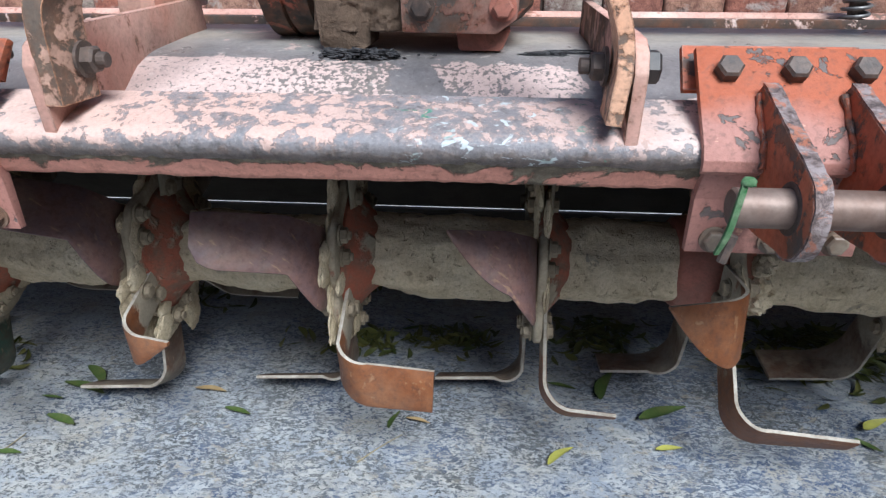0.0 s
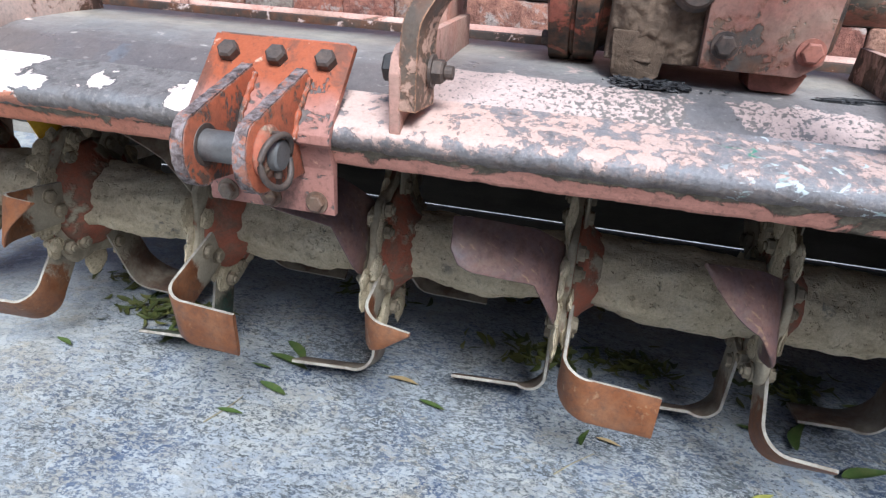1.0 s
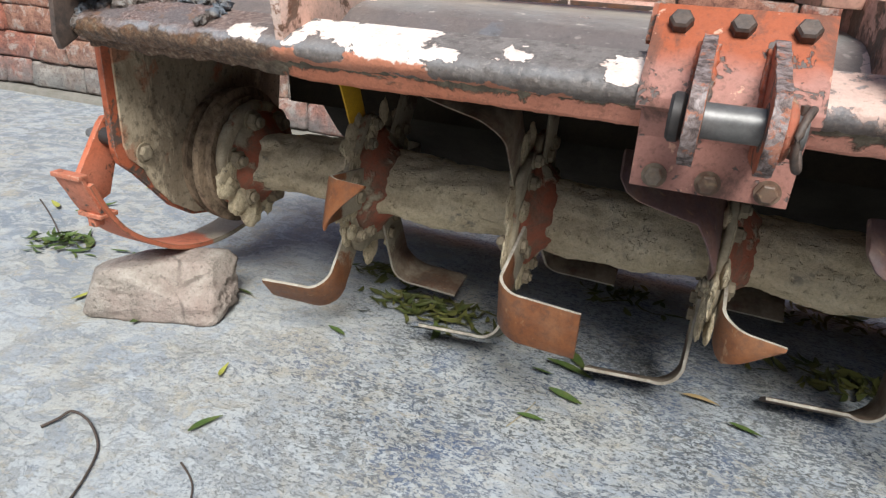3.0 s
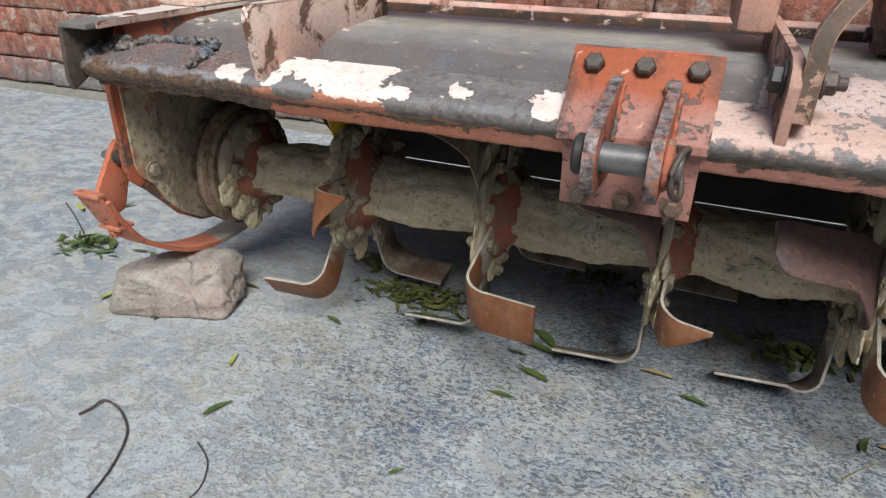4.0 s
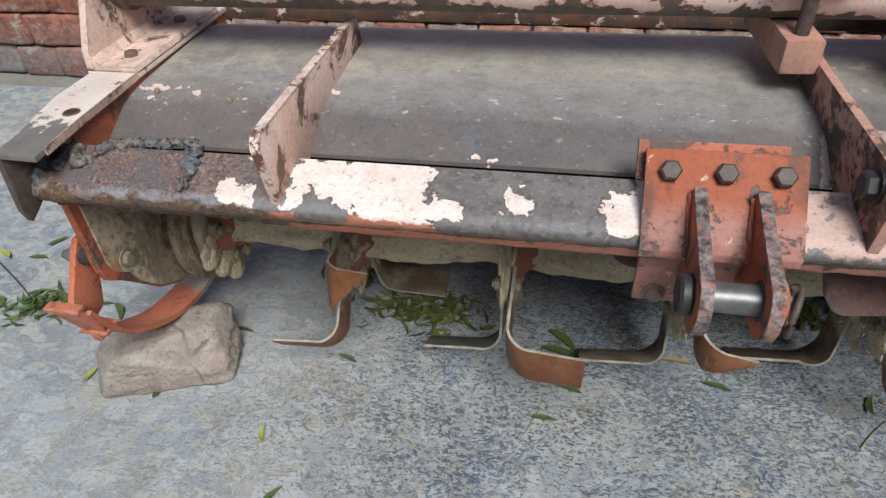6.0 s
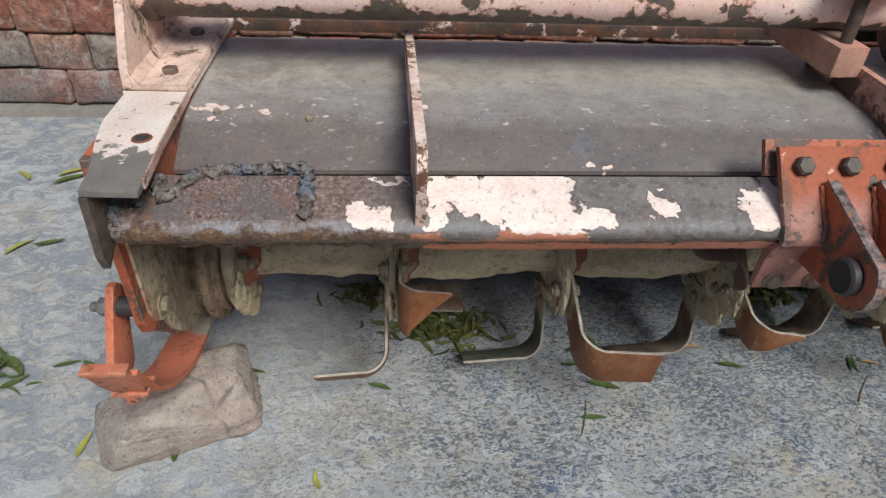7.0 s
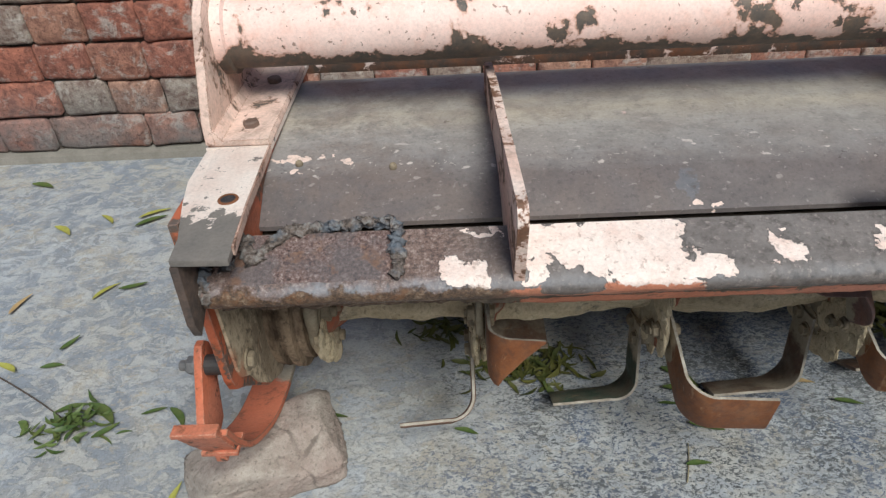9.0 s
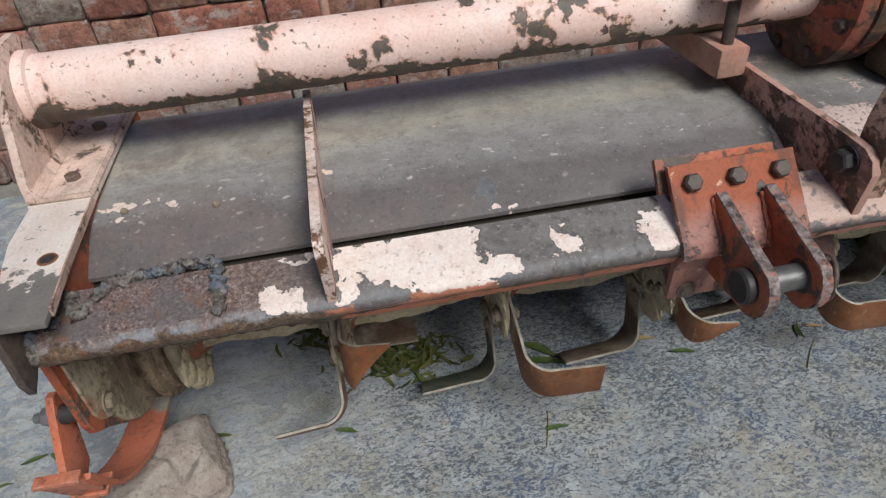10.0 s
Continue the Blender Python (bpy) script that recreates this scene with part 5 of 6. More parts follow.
def hitch_bracket(cx, lugs, fancy, pz):
    """A bolted plate with two lugs and a pin; cx is the middle of the plate, pz the height of the pin."""
    w = 0.081
    face = [(0.640, 0.613), (0.622, 0.594), (0.604, 0.575), (0.586, 0.557), (0.573, 0.543), (0.5665, 0.532), (0.5670, 0.5225)]
    back = [(y + 0.0065, z - 0.0045) for y, z in reversed(face)]
    br = part("hitch_bracket", slab(face + back, "x", cx - w, cx + w, 0.001), M_BRACKET, rotavator, "orange hitch bracket bolted over the front bar", 35)
    part("lower_plate", slab([(0.5765, 0.519), (0.590, 0.490), (0.594, 0.436), (0.603, 0.436), (0.602, 0.494), (0.586, 0.514)], "x", cx - w * 0.93, cx + w * 0.93, 0.001), M_BRACKET, br, "muddy lower plate", 35)
    part("backing_plate", slab([(0.634, 0.577), (0.660, 0.612), (0.667, 0.607), (0.641, 0.572)], "x", cx - w - 0.007, cx + w - 0.014, 0.001), M_ORANGE, br, "", 35)
    for x in (-0.056, 0.0, 0.056):
        part("bolt", lathe((cx + x, 0.6245, 0.594), (cx + x, 0.6145, 0.603), [(0, 0.0118), (0.8, 0.0118), (1, 0.0095)], 6), M_BOLT, br, "dark hexagon bolt")
        part("bolt_tail", rod((cx + x, 0.630, 0.589), (cx + x, 0.6675, 0.597), 0.007, 12), M_BOLT, br)
    for x in (-0.052, 0.0, 0.055):
        part("bolt", bolt_mesh((cx + x, 0.5935, 0.450), (0, -1, 0), 0.0098, 0.007), M_BLADE_MUD, br, "rusty mud-caked bolt")
    arc = [(0.508 + 0.036 * math.cos(radians(a)), pz + 0.039 * math.sin(radians(a))) for a in range(130, 285, 15)]
    lug = [(0.612, 0.580), (0.604, 0.5875), (0.597, 0.586)] + arc + [(0.555, pz - 0.043), (0.592, pz - 0.045), (0.582, 0.51), (0.574, 0.535)]
    for x in lugs:
        lg = part("lug", slab(lug, "x", cx + x - 0.0068, cx + x + 0.0068, 0.0015), M_ORANGE, br, "orange lug with hammered bare edges", 35)
        rim = strap([(cx + x, 0.605, 0.5885)] + [Vector((cx + x, 0.597, 0.5865)).lerp(Vector((cx + x, *arc[0])), k / 14) for k in range(14)] + spline([(cx + x, y, z) for y, z in arc], 4), (1, 0, 0), 0.0062, 0.0026)
        bmesh.ops.subdivide_edges(rim, edges=[e for e in rim.edges if abs(e.verts[0].co.x - e.verts[1].co.x) > 0.005], cuts=3)
        for v in rim.verts:
            q = v.co * 90 + Vector((0, 0, cx * 50))
            v.co += Vector((0.0010 * noise.noise(q * 1.5), -0.0009 * noise.noise(q * 1.7 + Vector((4, 0, 0))), 0.0008 * noise.noise(q * 1.9)))
        part("edge_wear", rim, M_WEAR, lg, "hammered bare steel edge", 50)
        part("bush", lathe((cx + x - 0.0075, 0.508, pz), (cx + x + 0.0075, 0.508, pz), [(0, 0.0205), (0.2, 0.022), (0.8, 0.022), (1, 0.0205)], 28), M_BOLT, lg, "", 35)
        bm = bmesh.new()
        for off in (-0.0075, 0.0075):
            tube_along(spline([(cx + x + off, 0.566, 0.526), (cx + x + off, 0.574, 0.546), (cx + x + off, 0.590, 0.562), (cx + x + off, 0.606, 0.580)], 14), 0.0036, 10, bm)
        for v in bm.verts:
            q = v.co * 140
            v.co += Vector((noise.noise(q), noise.noise(q + Vector((7, 0, 0))), noise.noise(q + Vector((0, 7, 0))))) * 0.0022
        part("weld_bead", bm, M_ORANGE, lg, "", 0)
    a, b = (-0.042, 0.061) if fancy else (-0.075, 0.16)
    pin = part("hitch_pin", rod((cx + a, 0.508, pz), (cx + b, 0.508, pz), 0.0155, 28, None, 0.002), M_PIN if fancy else M_RUSTPIN, br, "worn grey steel pin", 35)
    if fancy:
        part("pin_head", rod((cx - 0.0465, 0.508, pz), (cx - 0.0335, 0.508, pz), 0.0215, 28, None, 0.003), M_PINHEAD, pin, "", 35)
        part("washer", lathe((cx + 0.0430, 0.508, pz), (cx + 0.0520, 0.508, pz), [(0, 0.0255), (0.3, 0.0265), (0.7, 0.024), (1, 0.018), (1, 0.0158)], 32, None, 0.0015, 60), M_COLLAR, pin, "muddy orange washer", 0)
        ring = [(cx + 0.0575 + 0.005 * math.sin(k * 0.4), 0.503 + 0.023 * math.cos(k * 0.262), pz - 0.005 + 0.025 * math.sin(k * 0.262)) for k in range(25)]
        part("ring_clip", tube_along(ring, 0.0034, 8), M_BOLT, pin, "wire ring clip", 0)
        part("clip_pin", rod((cx + 0.0555, 0.506, pz + 0.022), (cx + 0.0555, 0.506, pz - 0.022), 0.0038, 12), M_BOLT, pin)
    else:
        tie = spline([(0.258, 0.491, 0.541), (0.255, 0.488, 0.525), (0.252, 0.488, 0.503), (0.248, 0.492, 0.482)], 6)
        part("cloth_tie", strap(tie, (1, 0.2, 0), 0.0025, 0.0024), M_GREENROPE, pin, "green and white cloth tie", 35)
        part("cloth_knot", blob((0.260, 0.491, 0.540), (0.006, 0.004, 0.004), 0.4, 2, 3, 2), M_GREENROPE, pin, "", 0)
        part("tie_stick", rod((0.257, 0.491, 0.498), (0.252, 0.491, 0.476), 0.004, 8), M_BOLT, pin)
    return br


hitch_bracket(-0.469, (-0.026, 0.036), True, 0.527)
hitch_bracket(0.332, (-0.025, 0.046), False, 0.514)

# ---- rotor ----


def polar(r, ang):
    a = radians(ang)
    return AXY - r * math.cos(a), AXZ + r * math.sin(a)


bm = bmesh.new()
seg, steps = 56, 420
loops = []
x0, x1 = -1.248, RIGHT - 0.06
for i in range(steps + 1):
    x = x0 + (x1 - x0) * i / steps
    loop = []
    for k in range(seg):
        a = 2 * math.pi * k / seg
        d = Vector((0, -math.cos(a), math.sin(a)))
        q = Vector((x * 7, d.y * 1.3, d.z * 1.3))
        lump = max(0.0, noise.noise(q * 0.9 + Vector((4, 0, 0))) + 0.15)
        sag = 1 + 0.5 * max(0, -d.z)
        fine = 0.0022 * noise.noise(Vector((x * 60, d.y * 6, d.z * 6))) + 0.0012 * noise.noise(Vector((x * 150, d.y * 14, d.z * 14)))
        fine += 0.0045 * max(0.0, noise.noise(Vector((x * 24, d.y * 3.2, d.z * 3.2 + 9)))) + 0.003 * noise.noise(Vector((x * 34 + 5, d.y * 4, d.z * 4)))
        r = 0.0510 + 0.017 * lump * sag + fine + 0.0025 * noise.noise(q * 3)
        loop.append(bm.verts.new((x, AXY + d.y * r, AXZ + d.z * r)))
    loops.append(loop)
for a, b in zip(loops, loops[1:]):
    for k in range(seg):
        bm.faces.new((a[k], a[(k + 1) % seg], b[(k + 1) % seg], b[k]))
bm.faces.new(loops[0])
bm.faces.new(loops[-1])
part("rotor_tube", bm, M_MUD, rotavator, "rotor tube under a crust of dried mud", 0)

# bearing end of the rotor
part("seal_disc", lathe((-1.328, AXY, AXZ), (-1.272, AXY, AXZ), [(0, 0.125), (0.25, 0.128), (0.3, 0.118), (0.45, 0.118), (0.5, 0.130), (0.72, 0.130), (0.78, 0.116), (1, 0.116)], 48), M_RUBBER, rotavator, "greasy stacked seal discs", 30)
hub = part("hub_flange", lathe((-1.271, AXY, AXZ), (-1.250, AXY, AXZ), [(0, 0.106), (0.2, 0.110), (0.8, 0.110), (1, 0.104)], 56, None, 0.008, 35), M_HUB, rotavator, "mud-caked hub flange with bolts", 0)
part("collar", lathe((-1.2505, AXY, AXZ), (-1.218, AXY, AXZ), [(0, 0.090), (0.15, 0.080), (0.5, 0.066), (1, 0.055)], 40, None, 0.004, 24), M_COLLAR, hub, "", 0)
for k in range(6):
    y, z = polar(0.080, 12 + 60 * k)
    part("bolt", bolt_mesh((-1.249, y, z), (1, 0, 0), 0.017, 0.014, 0.008), M_BOLT_MUD, hub, "muddy bolt")
bm = bmesh.new()
for k in range(8):
    ang, rr = rng.uniform(-100, 60), rng.uniform(0.085, 0.112)
    y, z = polar(rr, ang)
    blob((-1.250 + rng.uniform(-0.006, 0.006), y, z), (rng.uniform(0.004, 0.007), rng.uniform(0.012, 0.028), rng.uniform(0.012, 0.028)), 0.25, 2.2, k, 3, bm)
for r, ang, size in ((0.104, -66, 0.030), (0.100, -40, 0.026), (0.110, -15, 0.024)):
    y, z = polar(r, ang)
    blob((-1.248, y, z), (0.013, size * 0.9, size), 0.2, 1.8, 77 + ang, 4, bm)
tagged(part("mud_crust", bm, M_MUD, hub, "", 28), kind="stuff")


def blade_mesh(side, ang, length, rake, width, tip, reach, curve=1.2, bend=0.0, turn=86, blunt=0.0, sweep=0.0):
    """A bent L-blade: a radial leg, a round bend and a tip that runs along the rotor.
    tip: how much of the width is left at the end, cut away from the lower edge; bend and turn: radius and angle of the bend;
    blunt: how far the lower corner of the tip is rounded; sweep: how far the root hangs below the tip."""
    bm = bmesh.new()
    a = radians(ang)
    u = Vector((0, -math.cos(a), math.sin(a)))
    v = Vector((0, math.sin(a), math.cos(a)))
    ex = Vector((side, 0, 0))
    bend = bend or min(0.045, length * 0.5)
    full = radians(turn)
    aside = 0.006 + bend * (1 - math.cos(full))
    rise = (length - aside) / math.tan(full)
    r0 = max(0.09, reach - bend * math.sin(full) - rise)
    pts = [(0.006, 0.082 + (r0 - 0.082) * k / 4, 0.0) for k in range(5)]
    for k in range(1, 11):
        b = full * k / 10
        pts.append((0.006 + bend * (1 - math.cos(b)), r0 + bend * math.sin(b), k / 10))
    last = pts[-1]
    for k in range(1, 11):
        pts.append((last[0] + (length - last[0]) * k / 10, last[1] + rise * k / 10, 1.0))
    start = 0.006 + (aside - 0.006) * 0.4
    th = 0.0072
    rows = []
    n = len(pts)
    for i, (ax, r, f) in enumerate(pts):
        ax0, r_0, _ = pts[max(i - 1, 0)]
        ax1, r_1, _ = pts[min(i + 1, n - 1)]
        d = (ex * (ax1 - ax0) + u * (r_1 - r_0)).normalized()
        rk = radians(rake) * f
        flat = d.cross(v).normalized()
        out = flat if flat.dot(u) > 0 or (flat.dot(u) == 0 and flat.dot(ex) < 0) else -flat
        w = (v * math.cos(rk) - out * math.sin(rk)).normalized()
        nrm = d.cross(w).normalized()
        along = min(1.0, max(0.0, (ax - start) / max(1e-6, length - start)))
        wid = width * (0.84 + 0.16 * min(1.0, i / 8))
        near = 1 - math.sqrt(max(0.0, 1 - (max(0.0, along - 0.72) / 0.28) ** 2))
        top = wid * (0.5 - 0.12 * blunt * near)
        bot = wid * (0.5 - (1 - tip) * along ** curve - blunt * near)
        hang = sweep * max(0.0, 1 - (ax - 0.006) / 0.034)
        top, bot = top + 0.4 * hang, bot + 0.4 * hang
        c = Vector((0, AXY, AXZ)) + ex * ax + u * r - v * 0.6 * hang
        e = max(0.0005, min(0.006, (top + bot) * 0.3))
        rows.append([bm.verts.new(c + w * p + nrm * th * q) for p, q in ((top, 0.32), (top - e, 0.5), (-bot + e, 0.5), (-bot, 0.15), (-bot, -0.15), (-bot + e, -0.5), (top - e, -0.5), (top, -0.32))])
    for p, q in zip(rows, rows[1:]):
        for k in range(8):
            f = bm.faces.new((p[k], p[(k + 1) % 8], q[(k + 1) % 8], q[k]))
            f.material_index = 1 if k == 7 else 0
    bm.faces.new(rows[0])
    bm.faces.new(rows[-1])
    return bm


def flange(x, blades, muddy, seed, half=False):
    """A disc on the rotor with L-blades bolted to it; blades: (side, angle, material, rake)."""
    fl = part("flange", lathe((x - 0.006, AXY, AXZ), (x + 0.006, AXY, AXZ), [(0, 0.122), (0.2, 0.125), (0.8, 0.125), (1, 0.122)], 60, None, 0.006, 28), [M_MUDPAINT, M_PAINTMUD], rotavator, "orange rotor flange caked with dried mud", 0)
    for v in fl.data.vertices:
        a = math.atan2(v.co.z - AXZ, -(v.co.y - AXY))
        if math.hypot(v.co.y - AXY, v.co.z - AXZ) > 0.1:
            k = 0.97 + 0.075 * math.cos(6 * (a - radians(blades[0][1])))
            v.co.y, v.co.z = AXY + (v.co.y - AXY) * k, AXZ + (v.co.z - AXZ) * k
    for f in fl.data.polygons:
        f.material_index = 1 if f.normal.x > 0.7 else 0
    part("collar", lathe((x + 0.006, AXY, AXZ), (x + 0.046, AXY, AXZ), [(0, 0.098), (0.12, 0.090), (0.3, 0.078), (0.6, 0.064), (1, 0.052)], 40, None, 0.004, 24), M_COLLAR, fl, "", 0)
    for side, ang, m, rake, length, width, tip, reach, *curve in blades:
        bl = part("blade", blade_mesh(side, ang, length, rake, width, tip, reach, *curve), [m, M_EDGE], fl, "bent rusty tiller blade", 40)
        bl.location.x = x + side * 0.006
        for r in (0.092, 0.112):
            y, z = polar(r, ang + (9 if r > 0.1 else -7))
            part("bolt", bolt_mesh((x - side * 0.007, y, z), (-side, 0, 0), 0.0112, 0.009, 0.004), M_BOLT_MUD, fl)
            part("bolt", bolt_mesh((x + side * 0.014, y, z), (side, 0, 0), 0.0105, 0.007), M_BOLT_MUD, fl)
    r2 = random.Random(seed)
    bm = bmesh.new()
    for k in range(int(46 * muddy)):
        ang, rr = r2.uniform(0, 360), r2.uniform(0.075, 0.132)
        y, z = polar(rr, ang)
        blob((x + r2.choice((-1, -1, -1, 1)) * r2.uniform(0.004, 0.009), y, z), (r2.uniform(0.004, 0.007), r2.uniform(0.013, 0.032), r2.uniform(0.013, 0.032)), 0.26, 2.4, k + seed, 3, bm)
    tagged(part("mud_crust", bm, M_MUD, fl, "", 28), kind="stuff")
    return fl


R, P, D = M_BLADE_RUST, M_BLADE_PURPLE, M_BLADE_MUD
FX = (-1.000, -0.713, -0.420, -0.133, 0.147, 0.402, 0.690, 0.975)


def hidden(side, ang):
    return side, ang, D, 15, 0.135, 0.075, 1.0, 0.245


# side, angle, surface, rake, length, width, share of width left at the tip, radius
flange(FX[0], [(1, 6, R, 12, 0.080, 0.084, 0.05, 0.222, 0.65, 0.040, 82), (-1, -52, R, 16, 0.128, 0.072, 0.8, 0.238), hidden(1, -114), hidden(-1, 186), hidden(1, 126), (-1, 66, M_YELLOW, 10, 0.060, 0.055, 0.6, 0.235)], 1.3, 1)
flange(FX[1], [(1, -20, R, 14, 0.127, 0.078, 0.95, 0.245), (-1, -77, M_GREENBLADE, 18, 0.15, 0.072, 0.9, 0.245), hidden(1, -140), hidden(-1, 160), hidden(1, 100), (-1, 52, D, 15, 0.13, 0.075, 0.6, 0.245)], 0.6, 2)
flange(FX[2], [(1, -20, R, 20, 0.080, 0.062, 0.10, 0.215, 0.9, 0.048, 80), (-1, -81, D, 20, 0.152, 0.07, 0.9, 0.25), hidden(1, -140), hidden(-1, 160), hidden(1, 100), (-1, 38, P, 12, 0.14, 0.078, 0.9, 0.214, 1.2, 0.070, 66, 0.30, 0.048)], 1.3, 3)
flange(FX[3], [(-1, 27, P, 12, 0.146, 0.076, 0.95, 0.216, 1.2, 0.068, 66, 0.34, 0.050), (1, -31, R, 34, 0.136, 0.068, 0.95, 0.220), (-1, -92, D, 36, 0.162, 0.075, 1.0, 0.25), hidden(1, -150), hidden(-1, 150), hidden(1, 88)], 1.0, 4)
flange(FX[4], [(-1, 22, P, 12, 0.112, 0.084, 0.05, 0.207, 2.0, 0.060, 66, 0.0, 0.042), (1, -55, R, 10, 0.104, 0.065, 0.35, 0.228), (-1, -97, D, 38, 0.145, 0.075, 1.0, 0.25), hidden(1, -155), hidden(-1, 145), hidden(1, 85)], 0.9, 5)
flange(FX[5], [(-1, 0, R, 12, 0.108, 0.09, 0.05, 0.220, 1.7, 0.05, 75), (1, -52, R, 16, 0.16, 0.07, 0.6, 0.250), (-1, -108, D, 30, 0.125, 0.075, 1.0, 0.25), hidden(1, -168), hidden(-1, 125), hidden(1, 65)], 0.5, 6)
part("collar", lathe((0.338, AXY, AXZ), (0.397, AXY, AXZ), [(0, 0.060), (0.1, 0.066), (0.6, 0.070), (1, 0.085)], 40, None, 0.004, 30), M_CASTRED, rotavator, "bare dark red collar", 0)
bm = bmesh.new()
for k in range(16):
    y, z = polar(0.060, rng.uniform(-70, 80))
    blob((0.452 + rng.uniform(-0.012, 0.010), y, z), (rng.uniform(0.008, 0.018), rng.uniform(0.010, 0.020), rng.uniform(0.010, 0.020)), 0.4, 2.0, k, 3, bm)
tagged(part("mud_crust", bm, M_MUD, rotavator, "", 28), kind="stuff")
for k in (6, 7):
    flange(FX[k], [hidden(-1 + 2 * (j % 2), 10 - 60 * j) for j in range(6)], 0.8, 7 + k)

# ---- skid at the machine's end ----


def skid_material():
    """Orange paint that gives way to dried mud towards the heel."""
    n = Nodes("orange_skid_band_paint")
    mud = n.edge(n.math("ADD", n.axis("Y", 0.70, 1.0), n.math("MULTIPLY", n.math("SUBTRACT", n.noise(22, 5, 0.7), 0.5), 0.5)), 0.52, 0.04)
    col = n.mix(n.noise(14, 5, 0.7), (0.50, 0.125, 0.055), (0.55, 0.20, 0.12))
    col = n.mix(n.math("MULTIPLY", n.edge(n.noise(30, 6, 0.72), 0.60, 0.04), 0.6), col, (0.12, 0.06, 0.04))
    col = n.mix(mud, col, n.mix(n.noise(40, 5), (0.26, 0.22, 0.16), (0.44, 0.39, 0.30)))
    worn = n.edge(n.math("ADD", n.math("MULTIPLY", n.rims(0.004), 0.6), n.math("MULTIPLY", n.noise(30, 4, 0.65), 0.6)), 0.82, 0.04)
    col = n.mix(worn, col, n.mix(n.noise(70, 4), (0.10, 0.06, 0.04), (0.30, 0.20, 0.13)))
    return n.done(col, 0.6, 0.0, n.math("ADD", mud, n.noise(80, 5, 0.7)), 0.5, 0.002, 0.35)


SB = -1.371
path = spline([(SB, 0.600, 0.290), (SB, 0.622, 0.240), (SB, 0.662, 0.186), (SB, 0.744, 0.131), (SB, 0.821, 0.106), (SB, 0.894, 0.099), (SB + 0.001, 0.972, 0.107), (SB + 0.003, 1.024, 0.125), (SB + 0.005, 1.065, 0.151)], 6)
skid = part("skid", strap(path, (1, 0, 0), 0.033, 0.009), skid_material(), rotavator, "curved bright orange depth skid", 35)
bm = slab([(-1.404, 0.304), (-1.345, 0.302), (-1.345, 0.278), (-1.342, 0.236), (-1.388, 0.236), (-1.402, 0.282)], "y", 0.586, 0.594, 0.0015)
for v in bm.verts:
    v.co.y += (0.304 - v.co.z) * 0.38
part("toe_plate", bm, M_SKID, skid, "", 35)
part("toe_rim", box((-1.405, 0.584, 0.298), (-1.345, 0.602, 0.306), 0.0015), M_SKID, skid, "", 35)
part("toe_flange", box((-1.391, 0.608, 0.228), (-1.340, 0.642, 0.2355), 0.001), M_SKID, skid, "", 35)
part("toe_stub", box((-1.376, 0.612, 0.210), (-1.360, 0.630, 0.228), 0.002), M_SKID, skid, "", 35)
part("link", slab([(0.602, 0.300), (0.656, 0.374), (0.666, 0.383), (0.678, 0.382), (0.688, 0.370), (0.690, 0.345), (0.655, 0.255), (0.625, 0.246)], "x", -1.377, -1.366, 0.002), M_SKID, skid, "", 35)
part("pivot_bolt", rod((-1.366, 0.662, 0.352), (-1.344, 0.662, 0.352), 0.014, 20), M_PINHEAD, skid, "dark pivot bolt")
part("nut", bolt_mesh((-1.377, 0.662, 0.352), (-1, 0, 0), 0.013, 0.012, 0.010), M_PIN, skid)
part("side_bolt", bolt_mesh((-1.3275, 0.698, 0.322), (1, 0, 0), 0.0125, 0.008), M_BOLT_MUD, rotavator, "muddy side bolt")

# ---- stone under the skid ----
CHIPS = [(Vector(c).normalized(), depth) for c, depth in (((-1, -0.5, 0.5), 0.125), ((1, -0.3, 0.6), 0.137), ((0.3, -1, 0.9), 0.094), ((-0.2, 1, 0.8), 0.096), ((0.6, -1, -0.1), 0.118), ((-0.7, -1, 0.1), 0.123), ((-0.35, 0.1, 1), 0.112))]
bm = bmesh.new()
bmesh.ops.create_icosphere(bm, subdivisions=5, radius=1.0)
for v in bm.verts:
    d = v.co.normalized()
    k = (abs(d.x) ** 10 + abs(d.y) ** 10 + abs(d.z) ** 10) ** (-1 / 10)
    q = d * k * 1.1 + Vector((7, 4, 2))
    k *= 1 + 0.07 * noise.noise(q) + 0.035 * noise.noise(q * 2.6) + 0.034 * noise.noise(q * 6) + 0.024 * noise.noise(q * 14) + 0.014 * noise.noise(q * 30)
    v.co = Vector((d.x * k * 0.129, d.y * k * 0.063, max(-0.053, d.z * k * 0.055) + 0.0515))
    for cut, depth in CHIPS:
        over = v.co.dot(cut) - depth
        if over > 0:
            v.co -= cut * over * 0.92
    v.co.z = max(v.co.z, 0.0)
    v.co.y += 0.10 * v.co.x * (v.co.z / 0.1)
    v.co.z -= 0.010 * max(0, -d.x - 0.5) * (v.co.z / 0.1)
stone = part("stone", bm, M_STONE, None, "", 0)
stone.matrix_basis = pose(-1.371, 0.733, 0.0, 0, 0, 19)
tagged(stone, "rough grey-brown stone block lying on the concrete under the skid", "stone")

# ---- fallen leaves, twigs ----


